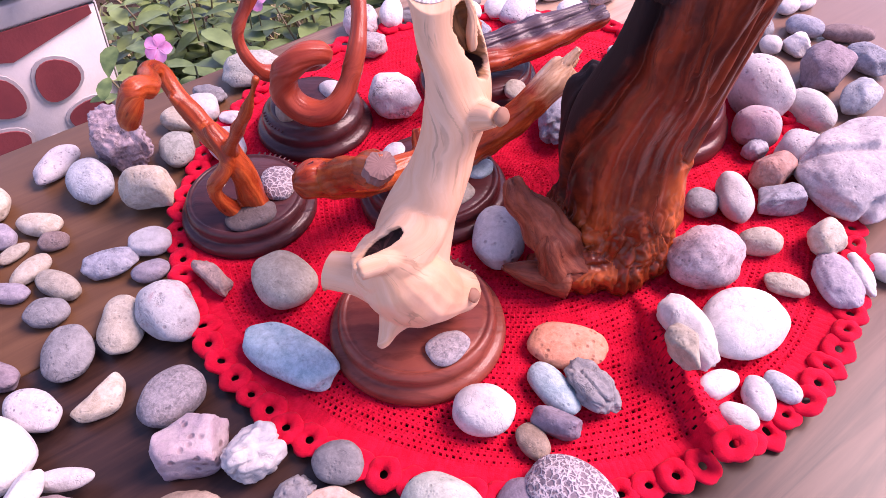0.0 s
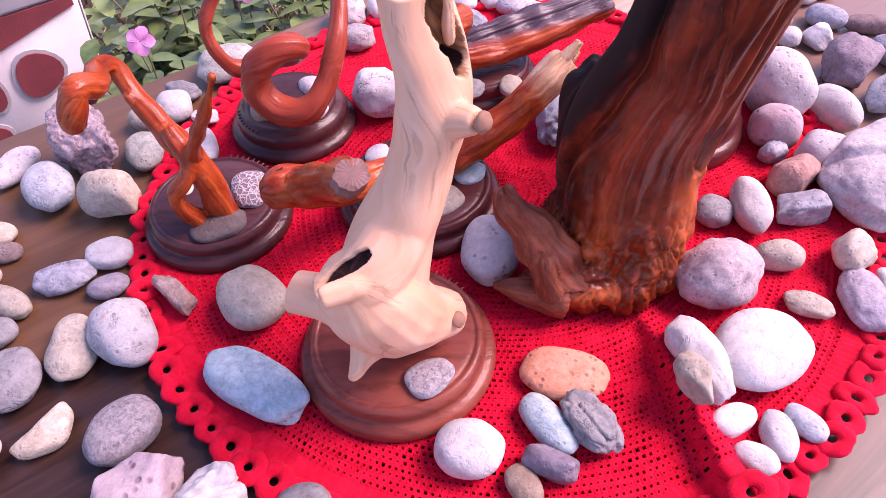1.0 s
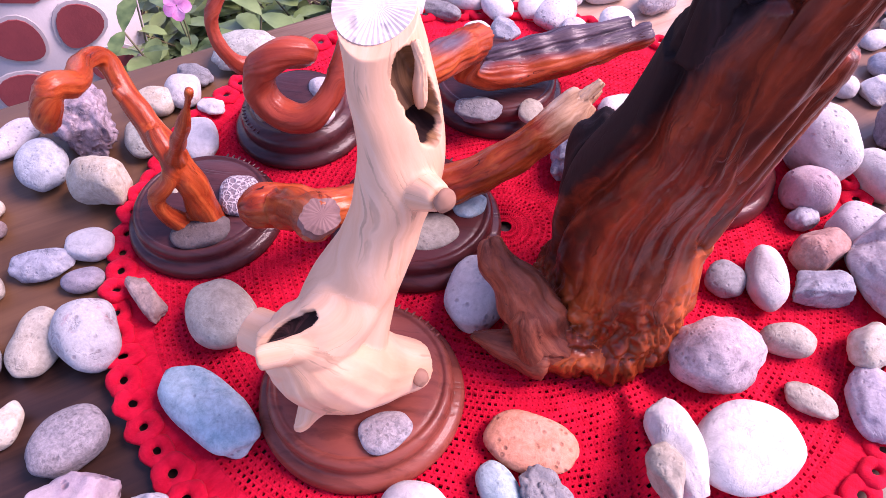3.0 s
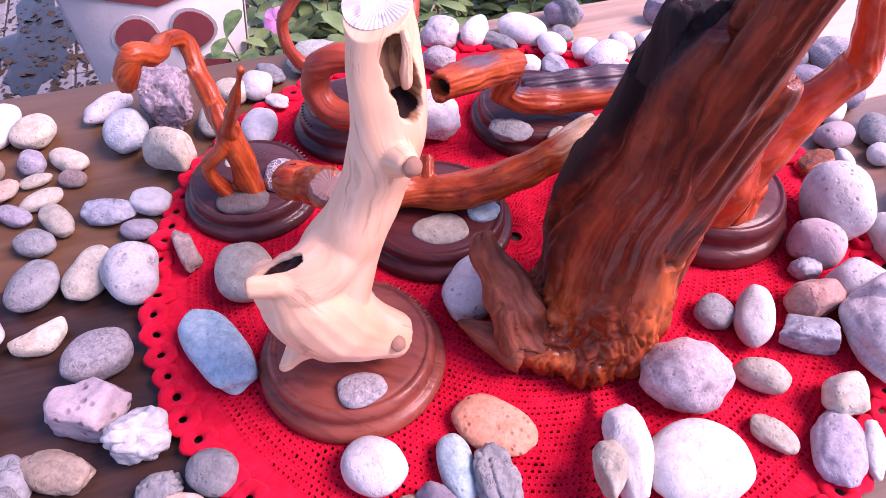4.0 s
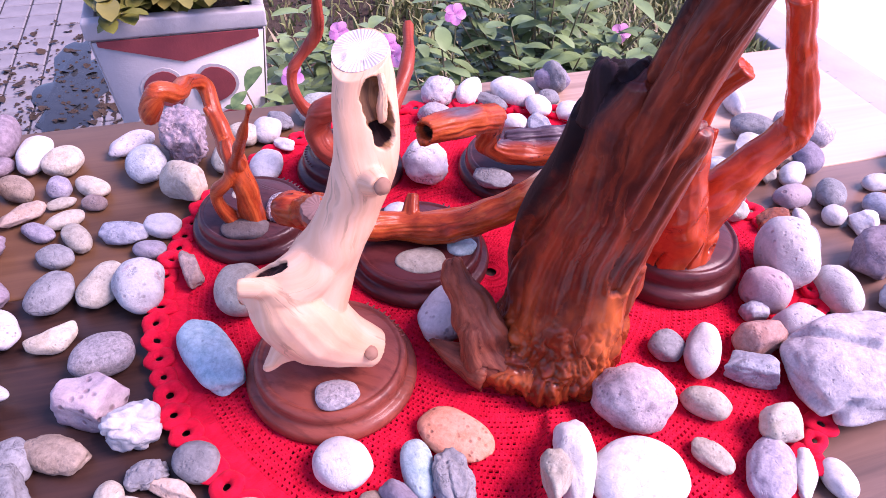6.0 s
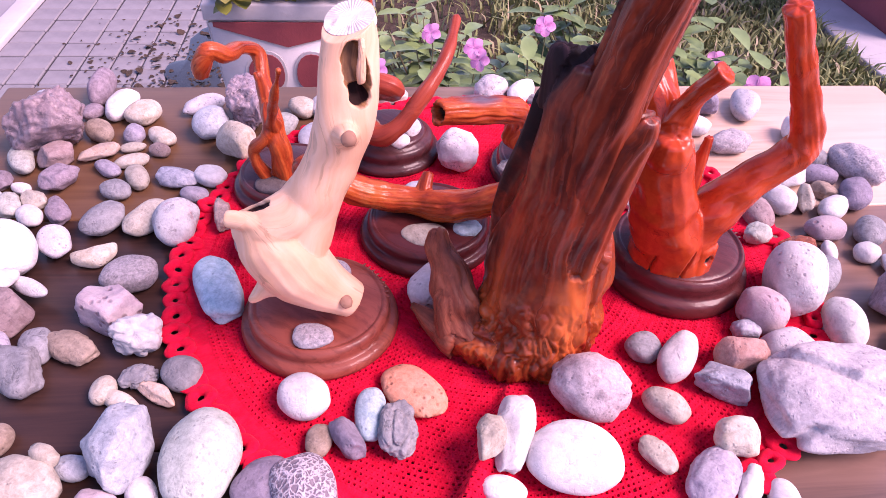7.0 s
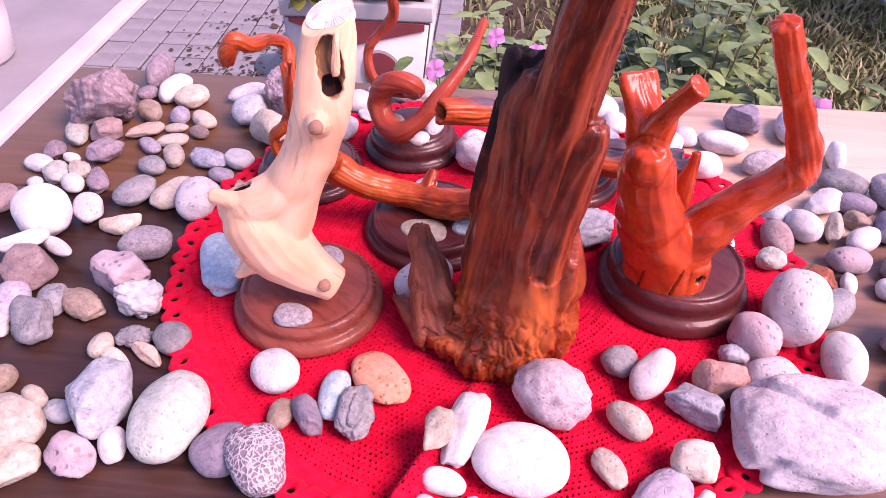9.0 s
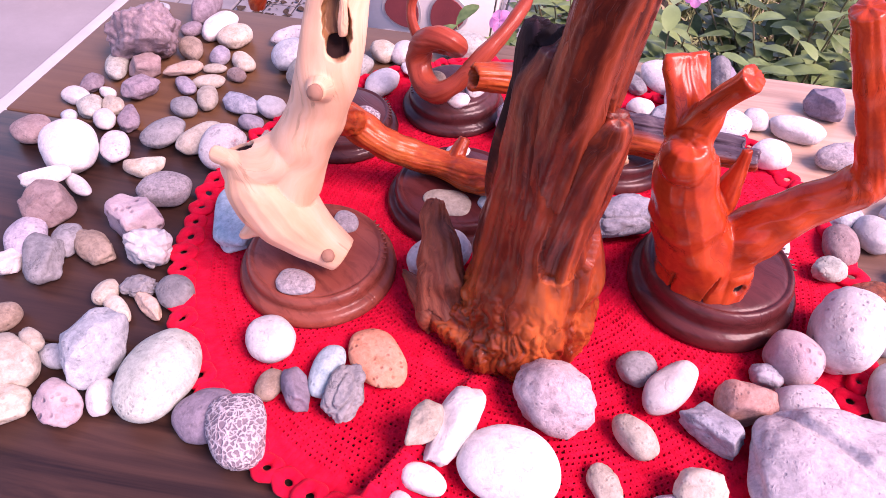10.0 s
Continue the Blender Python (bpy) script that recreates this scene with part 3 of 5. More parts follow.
def loft_into(bm, rings, seg=28):
    """A solid through level ellipses (x, y, z, a, b, turn) into bm."""
    loops = []
    for x, y, z, a, b, turn in rings:
        ct, st = math.cos(radians(turn)), math.sin(radians(turn))
        loops.append([bm.verts.new((x + a * math.cos(k) * ct - b * math.sin(k) * st, y + a * math.cos(k) * st + b * math.sin(k) * ct, z)) for k in (2 * math.pi * j / seg for j in range(seg))])
    for p, q in zip(loops, loops[1:]):
        for k in range(seg):
            bm.faces.new((p[k], p[(k + 1) % seg], q[(k + 1) % seg], q[k]))
    bm.faces.new(list(reversed(loops[0])))
    bm.faces.new(loops[-1])


def driftwood(name, parent, strands, materials, voxel=0.0016, smooth=6, groove=0.001, groove_n=9, lumps=0.0015, dents=(), pick=None, black_at=None, label="", fine=0.0, turns=6.0,
              lofts=(), pits=(), cut=(), sculpt=None):
    """Fuses tapered strands (lists of x, y, z, r) and lofts (lists of x, y, z, a, b, turn) into one weathered piece of
    wood.
    dents: soft hollows (centre, radii, depth, black tone, other tones). pits: steep holes (centre, outward way, long
    axis, half width, half length, depth, black tone, other tones). cut: sawn faces (point, outward way). pick: how far
    (x, y, z) shows the wood's other tones; its twin argument how far it turns black, both 0 to 1; turns: furrows per
    metre along the grain; sculpt: own relief (point, angle, run)."""
    bm = bmesh.new()
    lines = [spline(s, 8) for s in strands]
    for ln in lines:
        tube_into(bm, ln, 18)
    for rings in lofts:
        smooth_rings = spline(rings, 6)
        loft_into(bm, smooth_rings)
        lines.append(np.column_stack([smooth_rings[:, :3], smooth_rings[:, 3:5].mean(1)]))
    raw = bpy.data.meshes.new("raw")
    bm.to_mesh(raw)
    bm.free()
    tmp = new("raw", raw)
    mod = tmp.modifiers.new("fuse", "REMESH")
    mod.mode, mod.voxel_size = "VOXEL", voxel
    sm = tmp.modifiers.new("soften", "SMOOTH")
    sm.factor, sm.iterations = 0.5, smooth
    bpy.context.view_layer.update()
    me = bpy.data.meshes.new_from_object(tmp.evaluated_get(bpy.context.evaluated_depsgraph_get()))
    bpy.data.objects.remove(tmp)
    bpy.data.meshes.remove(raw)
    lines = [spline(ln, 4) for ln in lines]
    count = len(me.vertices)
    co = np.zeros(count * 3)
    me.vertices.foreach_get("co", co)
    co = co.reshape(-1, 3)
    nor = np.zeros(count * 3)
    me.vertex_normals.foreach_get("vector", nor)
    nor = nor.reshape(-1, 3)
    best = np.full(count, 1e9)
    along, angle, girth = np.zeros(count), np.zeros(count), np.zeros(count)
    for ln in lines:
        c = ln[:, :3]
        tan = np.gradient(c, axis=0)
        tan /= np.linalg.norm(tan, axis=1)[:, None]
        run = np.concatenate([[0], np.cumsum(np.linalg.norm(np.diff(c, axis=0), axis=1))])
        d = np.linalg.norm(co[:, None, :] - c[None], axis=2) / ln[None, :, 3]
        i = d.argmin(1)
        dd = d[np.arange(count), i]
        off = co - c[i]
        ref = np.cross(tan[i], [0.31, 0.57, 0.76])
        ref /= np.linalg.norm(ref, axis=1)[:, None] + 1e-9
        other = np.cross(tan[i], ref)
        win = dd < best
        girth = np.where(win, ln[i, 3], girth)
        best = np.where(win, dd, best)
        s = run[i] + (off * tan[i]).sum(1)
        along = np.where(win, s, along)
        angle = np.where(win, np.arctan2((off * other).sum(1), (off * ref).sum(1)), angle)
    h = np.zeros(count)
    for k in range(count):
        a, s = angle[k], along[k]
        if sculpt:
            h[k] = sculpt(Vector(co[k]), a, s)
            continue
        w = 0.35 * noise.noise(Vector(co[k] * 22))
        h[k] = groove * noise.noise(Vector((math.cos(a) * groove_n * 0.30 + w, math.sin(a) * groove_n * 0.30, s * turns)))
        h[k] += groove * 0.55 * (0.45 - abs(noise.noise(Vector((math.cos(a) * groove_n * 0.6, math.sin(a) * groove_n * 0.6 + w, s * turns * 1.33 + 4)))) * 2)
        h[k] += lumps * noise.noise(Vector((co[k][0] * 45, co[k][1] * 45, co[k][2] * 45)))
        if fine:
            h[k] += fine * abs(noise.noise(Vector((math.cos(a) * groove_n, math.sin(a) * groove_n, s * 40))))
    h *= np.clip(girth / 0.034, 0.3, 1.0) if sculpt else 1.0
    other, blackness = np.zeros(count), np.zeros(count)
    if pick:
        other = np.array([pick(*co[k]) for k in range(count)], float)
    if black_at:
        blackness = np.array([black_at(*co[k]) for k in range(count)], float)
    for centre, radii, depth, black, tan_wood in dents:
        q = (co - np.array(centre)) / np.array(radii)
        w = np.clip(1 - (q ** 2).sum(1), 0, 1)
        h -= depth * np.minimum(1, w * 2.2)
        blackness = np.maximum(blackness, np.minimum(1, w * 2.0) * black)
        other = np.maximum(other, np.minimum(1, w * 2.0) * tan_wood)
    push = np.zeros_like(co)
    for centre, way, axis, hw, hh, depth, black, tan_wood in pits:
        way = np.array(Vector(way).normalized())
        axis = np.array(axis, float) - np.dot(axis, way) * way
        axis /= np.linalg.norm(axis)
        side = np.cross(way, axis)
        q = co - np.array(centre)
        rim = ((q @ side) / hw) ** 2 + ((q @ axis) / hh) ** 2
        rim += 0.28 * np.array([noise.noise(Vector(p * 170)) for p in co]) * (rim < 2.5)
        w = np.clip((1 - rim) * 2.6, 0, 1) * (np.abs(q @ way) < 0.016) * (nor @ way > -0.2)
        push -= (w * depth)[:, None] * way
        blackness = np.maximum(blackness, w * black)
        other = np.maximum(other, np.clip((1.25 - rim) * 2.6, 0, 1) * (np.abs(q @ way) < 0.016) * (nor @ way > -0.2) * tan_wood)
    co = co + nor * h[:, None] + push
    for point, way in cut:
        way = np.array(Vector(way).normalized())
        co -= np.clip((co - np.array(point)) @ way, 0, None)[:, None] * way
    me.vertices.foreach_set("co", co.ravel())
    me.update()
    grain_attribute(me, along, angle)
    ob = part_mesh(name, me, materials, parent, label)
    for key, values in (("other", other), ("blackness", blackness)):
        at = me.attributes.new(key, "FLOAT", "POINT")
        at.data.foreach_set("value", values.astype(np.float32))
    return ob


# bleached, forked piece at the front
white_piece = thing("driftwood_sculpture", (0, 0, 0), "bleached cream driftwood trunk on a round wooden plinth", "sculpture", "driftwood sculptures")
plinth(white_piece, 0.068, 0.508, 0.0745, 0.029, M_plinth_warm)
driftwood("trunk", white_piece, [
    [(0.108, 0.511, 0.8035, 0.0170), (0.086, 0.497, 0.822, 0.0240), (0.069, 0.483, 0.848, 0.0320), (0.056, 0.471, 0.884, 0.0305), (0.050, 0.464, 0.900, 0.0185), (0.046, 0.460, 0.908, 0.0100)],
    [(0.092, 0.506, 0.938, 0.010), (0.078, 0.489, 0.913, 0.0185), (0.060, 0.470, 0.897, 0.0205), (0.036, 0.464, 0.885, 0.0165)],
    [(0.064, 0.462, 0.905, 0.0085), (0.048, 0.4540, 0.907, 0.0080), (0.036, 0.4490, 0.907, 0.0072)],
    [(0.052, 0.478, 0.858, 0.022), (0.028, 0.490, 0.853, 0.0158), (0.008, 0.499, 0.848, 0.0145), (-0.010, 0.508, 0.843, 0.0145)],
    [(0.064, 0.480, 0.840, 0.024), (0.0510, 0.4620, 0.828, 0.0095), (0.0455, 0.4530, 0.821, 0.0050), (0.042, 0.450, 0.817, 0.0025)],
    [(0.104, 0.515, 0.975, 0.014), (0.118, 0.501, 0.985, 0.0090), (0.1235, 0.4955, 0.988, 0.0066)],
], [M_white_wood], voxel=0.0012, smooth=7, groove=0.0002, groove_n=7, lumps=0.0013, fine=0.0001, turns=3.0,
    lofts=[[(0.066, 0.490, 0.866, 0.029, 0.029, 0), (0.074, 0.499, 0.905, 0.0262, 0.0298, -14), (0.086, 0.506, 0.930, 0.0222, 0.0280, -18), (0.095, 0.513, 0.955, 0.0190, 0.0240, -30),
            (0.102, 0.519, 0.980, 0.0203, 0.0245, -25), (0.1005, 0.528, 1.005, 0.0188, 0.0235, -30), (0.094, 0.540, 1.030, 0.0178, 0.0212, -30), (0.088, 0.549, 1.056, 0.0180, 0.0190, 0)]],
    # next to last value: how black the wood turns inside the hole
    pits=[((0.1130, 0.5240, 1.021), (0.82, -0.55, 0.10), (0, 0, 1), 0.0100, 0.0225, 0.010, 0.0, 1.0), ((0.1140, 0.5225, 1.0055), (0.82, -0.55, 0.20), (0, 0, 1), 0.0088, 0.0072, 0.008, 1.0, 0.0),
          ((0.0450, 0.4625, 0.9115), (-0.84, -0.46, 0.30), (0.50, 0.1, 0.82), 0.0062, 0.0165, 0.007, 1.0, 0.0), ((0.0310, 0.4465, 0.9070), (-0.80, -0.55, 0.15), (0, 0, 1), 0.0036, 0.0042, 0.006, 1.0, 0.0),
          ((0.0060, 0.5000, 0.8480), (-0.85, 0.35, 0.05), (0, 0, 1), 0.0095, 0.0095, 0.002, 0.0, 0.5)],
    cut=(((0.0876, 0.5490, 1.0475), (-0.05, -0.33, 0.94)), ((0.0060, 0.5000, 0.8480), (-0.85, 0.35, 0.05))),
    label="bleached cream trunk with hollows and stubs")
driftwood("splinter", white_piece, [
    [(0.1070, 0.5370, 1.042, 0.0026), (0.1100, 0.5330, 1.034, 0.0036), (0.1100, 0.5310, 1.022, 0.0036), (0.1105, 0.5300, 1.012, 0.0020)],
], [M_white_wood], voxel=0.0009, smooth=2, groove=0.0008, lumps=0.0018, label="pale torn splinter in the hollow")
disc = bmesh.new()
ribs = 84
rim_ring = [disc.verts.new((0.0188 * (1 + 0.03 * math.sin(3 * a)) * math.cos(a), 0.0188 * (1 + 0.03 * math.sin(3 * a)) * math.sin(a), 0.0005 * (k % 2) + 0.0006 * noise.noise(Vector((k, 0, 0))))) for k, a in ((k, 2 * math.pi * k / ribs) for k in range(ribs))]
low_ring = [disc.verts.new((v.co.x, v.co.y, -0.006)) for v in rim_ring]
hub = disc.verts.new((0.001, 0.002, 0.0003))
for k in range(ribs):
    j = (k + 1) % ribs
    disc.faces.new((rim_ring[k], rim_ring[j], hub))
    disc.faces.new((low_ring[k], low_ring[j], rim_ring[j], rim_ring[k]))
cut = part("cut_end", disc, M_white_end, white_piece, "pale sawn end with radial cracks", smooth=False)
for at, direction, r in (((0.1262, 0.4932, 0.9895), (0.62, -0.74, 0.26), 0.0058), ((0.1135, 0.4930, 0.8200), (0.55, -0.45, 0.65), 0.0058)):
    knot = bmesh.new()
    bmesh.ops.create_icosphere(knot, subdivisions=3, radius=r)
    for v in knot.verts:
        v.co *= 1 + 0.14 * noise.noise(v.co * 260)
        v.co.z *= 0.62
    nub = part("knot", knot, M_knot, white_piece, "brownish broken knot")
    nub.matrix_basis = Matrix.Translation(at) @ Vector(direction).to_track_quat("Z", "Y").to_matrix().to_4x4()
cut.matrix_basis = Matrix.Translation((0.0876, 0.5488, 1.0478)) @ Vector((-0.05, -0.33, 0.94)).to_track_quat("Z", "Y").to_matrix().to_4x4()

# dark burl
dark_piece = thing("driftwood_sculpture", (0, 0, 0), "large dark brown driftwood stump with golden burl foot", "sculpture", "driftwood sculptures")


def burl_relief(p, a, s):
    """Long sharp furrows above, matted short strands on the swollen foot."""
    foot = max(0.0, min(1.0, (0.852 - p.z) / 0.050))
    w = 0.30 * noise.noise(p * 20)
    deep = abs(noise.noise(Vector((math.cos(a) * 1.25 + w, math.sin(a) * 1.25, s * 2.4))))
    fold = abs(noise.noise(Vector((math.cos(a) * 2.7, math.sin(a) * 2.7 + w, s * 4.5 + 7))))
    fibre = noise.noise(Vector((math.cos(a) * 13 + 2 * w, math.sin(a) * 13, s * 13)))
    h = (1 - 0.75 * foot) * (0.0095 * (min(1.0, deep * 3.0) - 0.62) + 0.0028 * (min(1.0, fold * 3.2) - 0.6) + 0.0005 * fibre)
    if foot > 0:
        q = p + 0.006 * noise.noise_vector(p * 60)
        tuft = abs(noise.noise(Vector((q.x * 62, q.y * 62, q.z * 16))))
        lock = abs(noise.noise(Vector((q.x * 210, q.y * 210, q.z * 38 + 3))))
        h += foot * (0.0040 * (min(1.0, tuft * 3) - 0.5) + 0.0028 * (min(1.0, lock * 3) - 0.5) + 0.004 * noise.noise(p * 30))
    return h


BURL = dict(voxel=0.0017, smooth=3, sculpt=burl_relief,
            pick=lambda x, y, z: max(0.0, min(1.0, 0.45 + (0.852 - z + (x - 0.24) * 0.5 - (y - 0.58) * 0.5) * 9)) * max(0.0, min(1.0, (x - 0.165) * 35)),
            black_at=lambda x, y, z: max(0.0, min(1.0, 0.5 + max(z - 0.985 - (x - 0.238) * 2.2 + (y - 0.585) * 1.2, (y - 0.624) - (x - 0.216) * 1.1 + min(0.0, z - 0.82)) * 8)))
driftwood("trunk", dark_piece, [
    [(0.244, 0.572, 0.776, 0.032), (0.214, 0.560, 0.772, 0.027), (0.186, 0.560, 0.768, 0.019), (0.168, 0.564, 0.764, 0.011)],
    [(0.272, 0.593, 0.880, 0.022), (0.284, 0.587, 0.950, 0.0190), (0.295, 0.582, 1.000, 0.0150), (0.302, 0.579, 1.018, 0.0110), (0.3055, 0.577, 1.027, 0.0070)],
    [(0.248, 0.580, 1.020, 0.018), (0.243, 0.577, 1.046, 0.0125), (0.240, 0.576, 1.060, 0.0070)],
    [(0.262, 0.580, 1.020, 0.018), (0.263, 0.577, 1.046, 0.0115), (0.265, 0.576, 1.062, 0.0060)],
], [M_dark_wood], label="furrowed dark trunk with a golden burl foot", lofts=[
    [(0.246, 0.602, 0.753, 0.050, 0.058, 0), (0.246, 0.602, 0.772, 0.059, 0.068, 0), (0.249, 0.605, 0.800, 0.054, 0.060, 0), (0.249, 0.605, 0.825, 0.051, 0.052, 0), (0.249, 0.605, 0.850, 0.0530, 0.043, 5),
     (0.248, 0.602, 0.880, 0.051, 0.035, -2), (0.248, 0.597, 0.910, 0.048, 0.031, -10), (0.251, 0.591, 0.940, 0.044, 0.029, -12), (0.256, 0.585, 0.970, 0.039, 0.0255, -8), (0.259, 0.582, 1.000, 0.035, 0.0235, -10), (0.260, 0.580, 1.032, 0.030, 0.020, -10), (0.264, 0.577, 1.054, 0.024, 0.016, -10)],
    [(0.224, 0.620, 0.785, 0.020, 0.030, 20), (0.215, 0.629, 0.850, 0.012, 0.030, 20), (0.213, 0.633, 0.895, 0.008, 0.027, 20), (0.222, 0.638, 0.922, 0.005, 0.014, 20)],
], **BURL)
driftwood("arm", dark_piece, [
    [(0.264, 0.582, 0.950, 0.024), (0.276, 0.577, 1.010, 0.0215), (0.287, 0.571, 1.070, 0.0185), (0.297, 0.566, 1.115, 0.0180), (0.316, 0.558, 1.180, 0.0190), (0.328, 0.553, 1.225, 0.0190)],
    [(0.272, 0.586, 0.960, 0.016), (0.290, 0.579, 1.030, 0.0110), (0.303, 0.571, 1.090, 0.0090), (0.314, 0.563, 1.140, 0.0085), (0.330, 0.556, 1.200, 0.0090)],
], [M_dark_wood], label="rising dark arm", **BURL)
driftwood("root_finger", dark_piece, [
    [(0.204, 0.556, 0.776, 0.021), (0.190, 0.560, 0.800, 0.0185), (0.172, 0.570, 0.824, 0.0175), (0.157, 0.580, 0.842, 0.0120), (0.150, 0.584, 0.854, 0.0065)],
    [(0.200, 0.548, 0.772, 0.020), (0.172, 0.553, 0.772, 0.0130), (0.152, 0.553, 0.778, 0.0075), (0.143, 0.552, 0.782, 0.0045)],
    [(0.190, 0.549, 0.778, 0.0150), (0.183, 0.549, 0.800, 0.0110), (0.179, 0.551, 0.816, 0.0075)],
], [M_root_wood], voxel=0.0014, smooth=3, groove=0.0042, groove_n=3.5, lumps=0.0045, fine=0.0012, turns=9.0, label="stubby brown root fingers")

# red stump with a raised arm
red_piece = thing("driftwood_sculpture", (0, 0, 0), "glossy red varnished stump with a raised arm on a plinth", "sculpture", "driftwood sculptures")
plinth(red_piece, 0.332, 0.772, 0.077, 0.042, M_plinth_red, 1)
driftwood("stump", red_piece, [
    [(0.309, 0.678, 0.946, 0.0190), (0.3105, 0.671, 0.957, 0.0185), (0.3110, 0.669, 0.966, 0.0130)],
    [(0.306, 0.680, 0.962, 0.0140), (0.312, 0.681, 0.990, 0.0100), (0.321, 0.680, 1.010, 0.0088), (0.331, 0.679, 1.025, 0.0098)],
    [(0.336, 0.744, 0.825, 0.028), (0.352, 0.750, 0.862, 0.0225), (0.376, 0.766, 0.899, 0.0180), (0.397, 0.780, 0.925, 0.0165), (0.401, 0.780, 0.943, 0.0145), (0.391, 0.771, 0.972, 0.0120), (0.375, 0.756, 1.014, 0.0115), (0.358, 0.740, 1.060, 0.0115)],
    [(0.324, 0.735, 0.880, 0.0130), (0.327, 0.731, 0.910, 0.0080), (0.329, 0.727, 0.934, 0.0058), (0.3295, 0.726, 0.946, 0.0045)],
    [(0.352, 0.742, 0.788, 0.020), (0.350, 0.742, 0.825, 0.018)],
], [M_red_wood], voxel=0.0015, smooth=8, groove=0.0015, groove_n=4, lumps=0.0032, fine=0.0002, turns=5.0, label="glossy red stump with a bent arm", lofts=[
    [(0.328, 0.752, 0.784, 0.043, 0.043, 0), (0.327, 0.748, 0.805, 0.0405, 0.0405, 0), (0.321, 0.734, 0.830, 0.0370, 0.0370, 0), (0.316, 0.718, 0.860, 0.0330, 0.0325, 0), (0.312, 0.703, 0.890, 0.0290, 0.0285, 0),
     (0.308, 0.691, 0.920, 0.0255, 0.0245, -20), (0.306, 0.683, 0.950, 0.0215, 0.0205, -15)],
    [(0.306, 0.683, 0.940, 0.0200, 0.0190, 55), (0.300, 0.685, 0.965, 0.0170, 0.0135, 55), (0.291, 0.688, 0.986, 0.0155, 0.0085, 57), (0.282, 0.692, 1.001, 0.0170, 0.0062, 58), (0.277, 0.694, 1.012, 0.0165, 0.0030, 58)]],
    pits=[((0.320, 0.712, 0.806), (0.25, -0.95, 0.2), (0.05, 0, 1), 0.0016, 0.020, 0.004, 0.5, 0.0), ((0.346, 0.722, 0.812), (0.6, -0.78, 0.1), (0.1, 0, 1), 0.0014, 0.022, 0.004, 0.5, 0.0),
          ((0.368, 0.735, 0.812), (0.8, -0.6, 0.1), (0, 0, 1), 0.0055, 0.0065, 0.005, 0.7, 0.0)])

# coiled branch
coil_piece = thing("driftwood_sculpture", (0, 0, 0), "red brown branch twisted into a loop on a plinth", "sculpture", "driftwood sculptures")
plinth(coil_piece, -0.045, 0.790, 0.064, 0.036, M_plinth_dark, 2, 215)
driftwood("branch", coil_piece, [
    [(-0.066, 0.773, 0.985, 0.0056), (-0.066, 0.778, 0.958, 0.0060), (-0.078, 0.788, 0.920, 0.0070), (-0.099, 0.770, 0.885, 0.0060), (-0.092, 0.765, 0.855, 0.0060), (-0.078, 0.770, 0.838, 0.0074), (-0.050, 0.784, 0.838, 0.0093), (-0.028, 0.775, 0.850, 0.0112), (-0.022, 0.762, 0.865, 0.0121),
     (-0.038, 0.753, 0.867, 0.0135), (-0.056, 0.748, 0.854, 0.0140), (-0.060, 0.745, 0.832, 0.0140), (-0.045, 0.739, 0.815, 0.0140), (-0.020, 0.737, 0.813, 0.0135), (0.000, 0.750, 0.830, 0.0112), (0.014, 0.778, 0.862, 0.0098), (0.014, 0.825, 0.892, 0.0079), (-0.007, 0.877, 0.912, 0.0065)],
], [M_coil_wood], voxel=0.0015, smooth=5, groove=0.0008, lumps=0.0022, label="red brown branch bent in a loop")

# hooked branch
hook_piece = thing("driftwood_sculpture", (0, 0, 0), "orange brown hooked branch on a dark round plinth", "sculpture", "driftwood sculptures")
plinth(hook_piece, -0.097, 0.658, 0.066, 0.027, M_plinth_dark)
driftwood("branch", hook_piece, [
    [(-0.084, 0.640, 0.780, 0.014), (-0.086, 0.637, 0.815, 0.012), (-0.094, 0.641, 0.843, 0.0115), (-0.124, 0.664, 0.870, 0.0085), (-0.148, 0.683, 0.900, 0.008), (-0.147, 0.660, 0.917, 0.0075), (-0.134, 0.625, 0.926, 0.0085), (-0.136, 0.608, 0.937, 0.009), (-0.144, 0.602, 0.922, 0.0085), (-0.148, 0.602, 0.908, 0.007)],
    [(-0.094, 0.641, 0.845, 0.009), (-0.082, 0.628, 0.870, 0.006), (-0.060, 0.614, 0.908, 0.0042), (-0.044, 0.607, 0.944, 0.0020)],
    [(-0.098, 0.630, 0.780, 0.0095), (-0.106, 0.622, 0.802, 0.0075), (-0.108, 0.620, 0.822, 0.0070), (-0.094, 0.630, 0.846, 0.0070), (-0.108, 0.650, 0.868, 0.006)],
    [(-0.130, 0.668, 0.876, 0.006), (-0.138, 0.668, 0.888, 0.004)],
], [M_orange_wood], voxel=0.0013, smooth=4, groove=0.0007, lumps=0.0030, fine=0.0003, label="orange brown hooked branch")

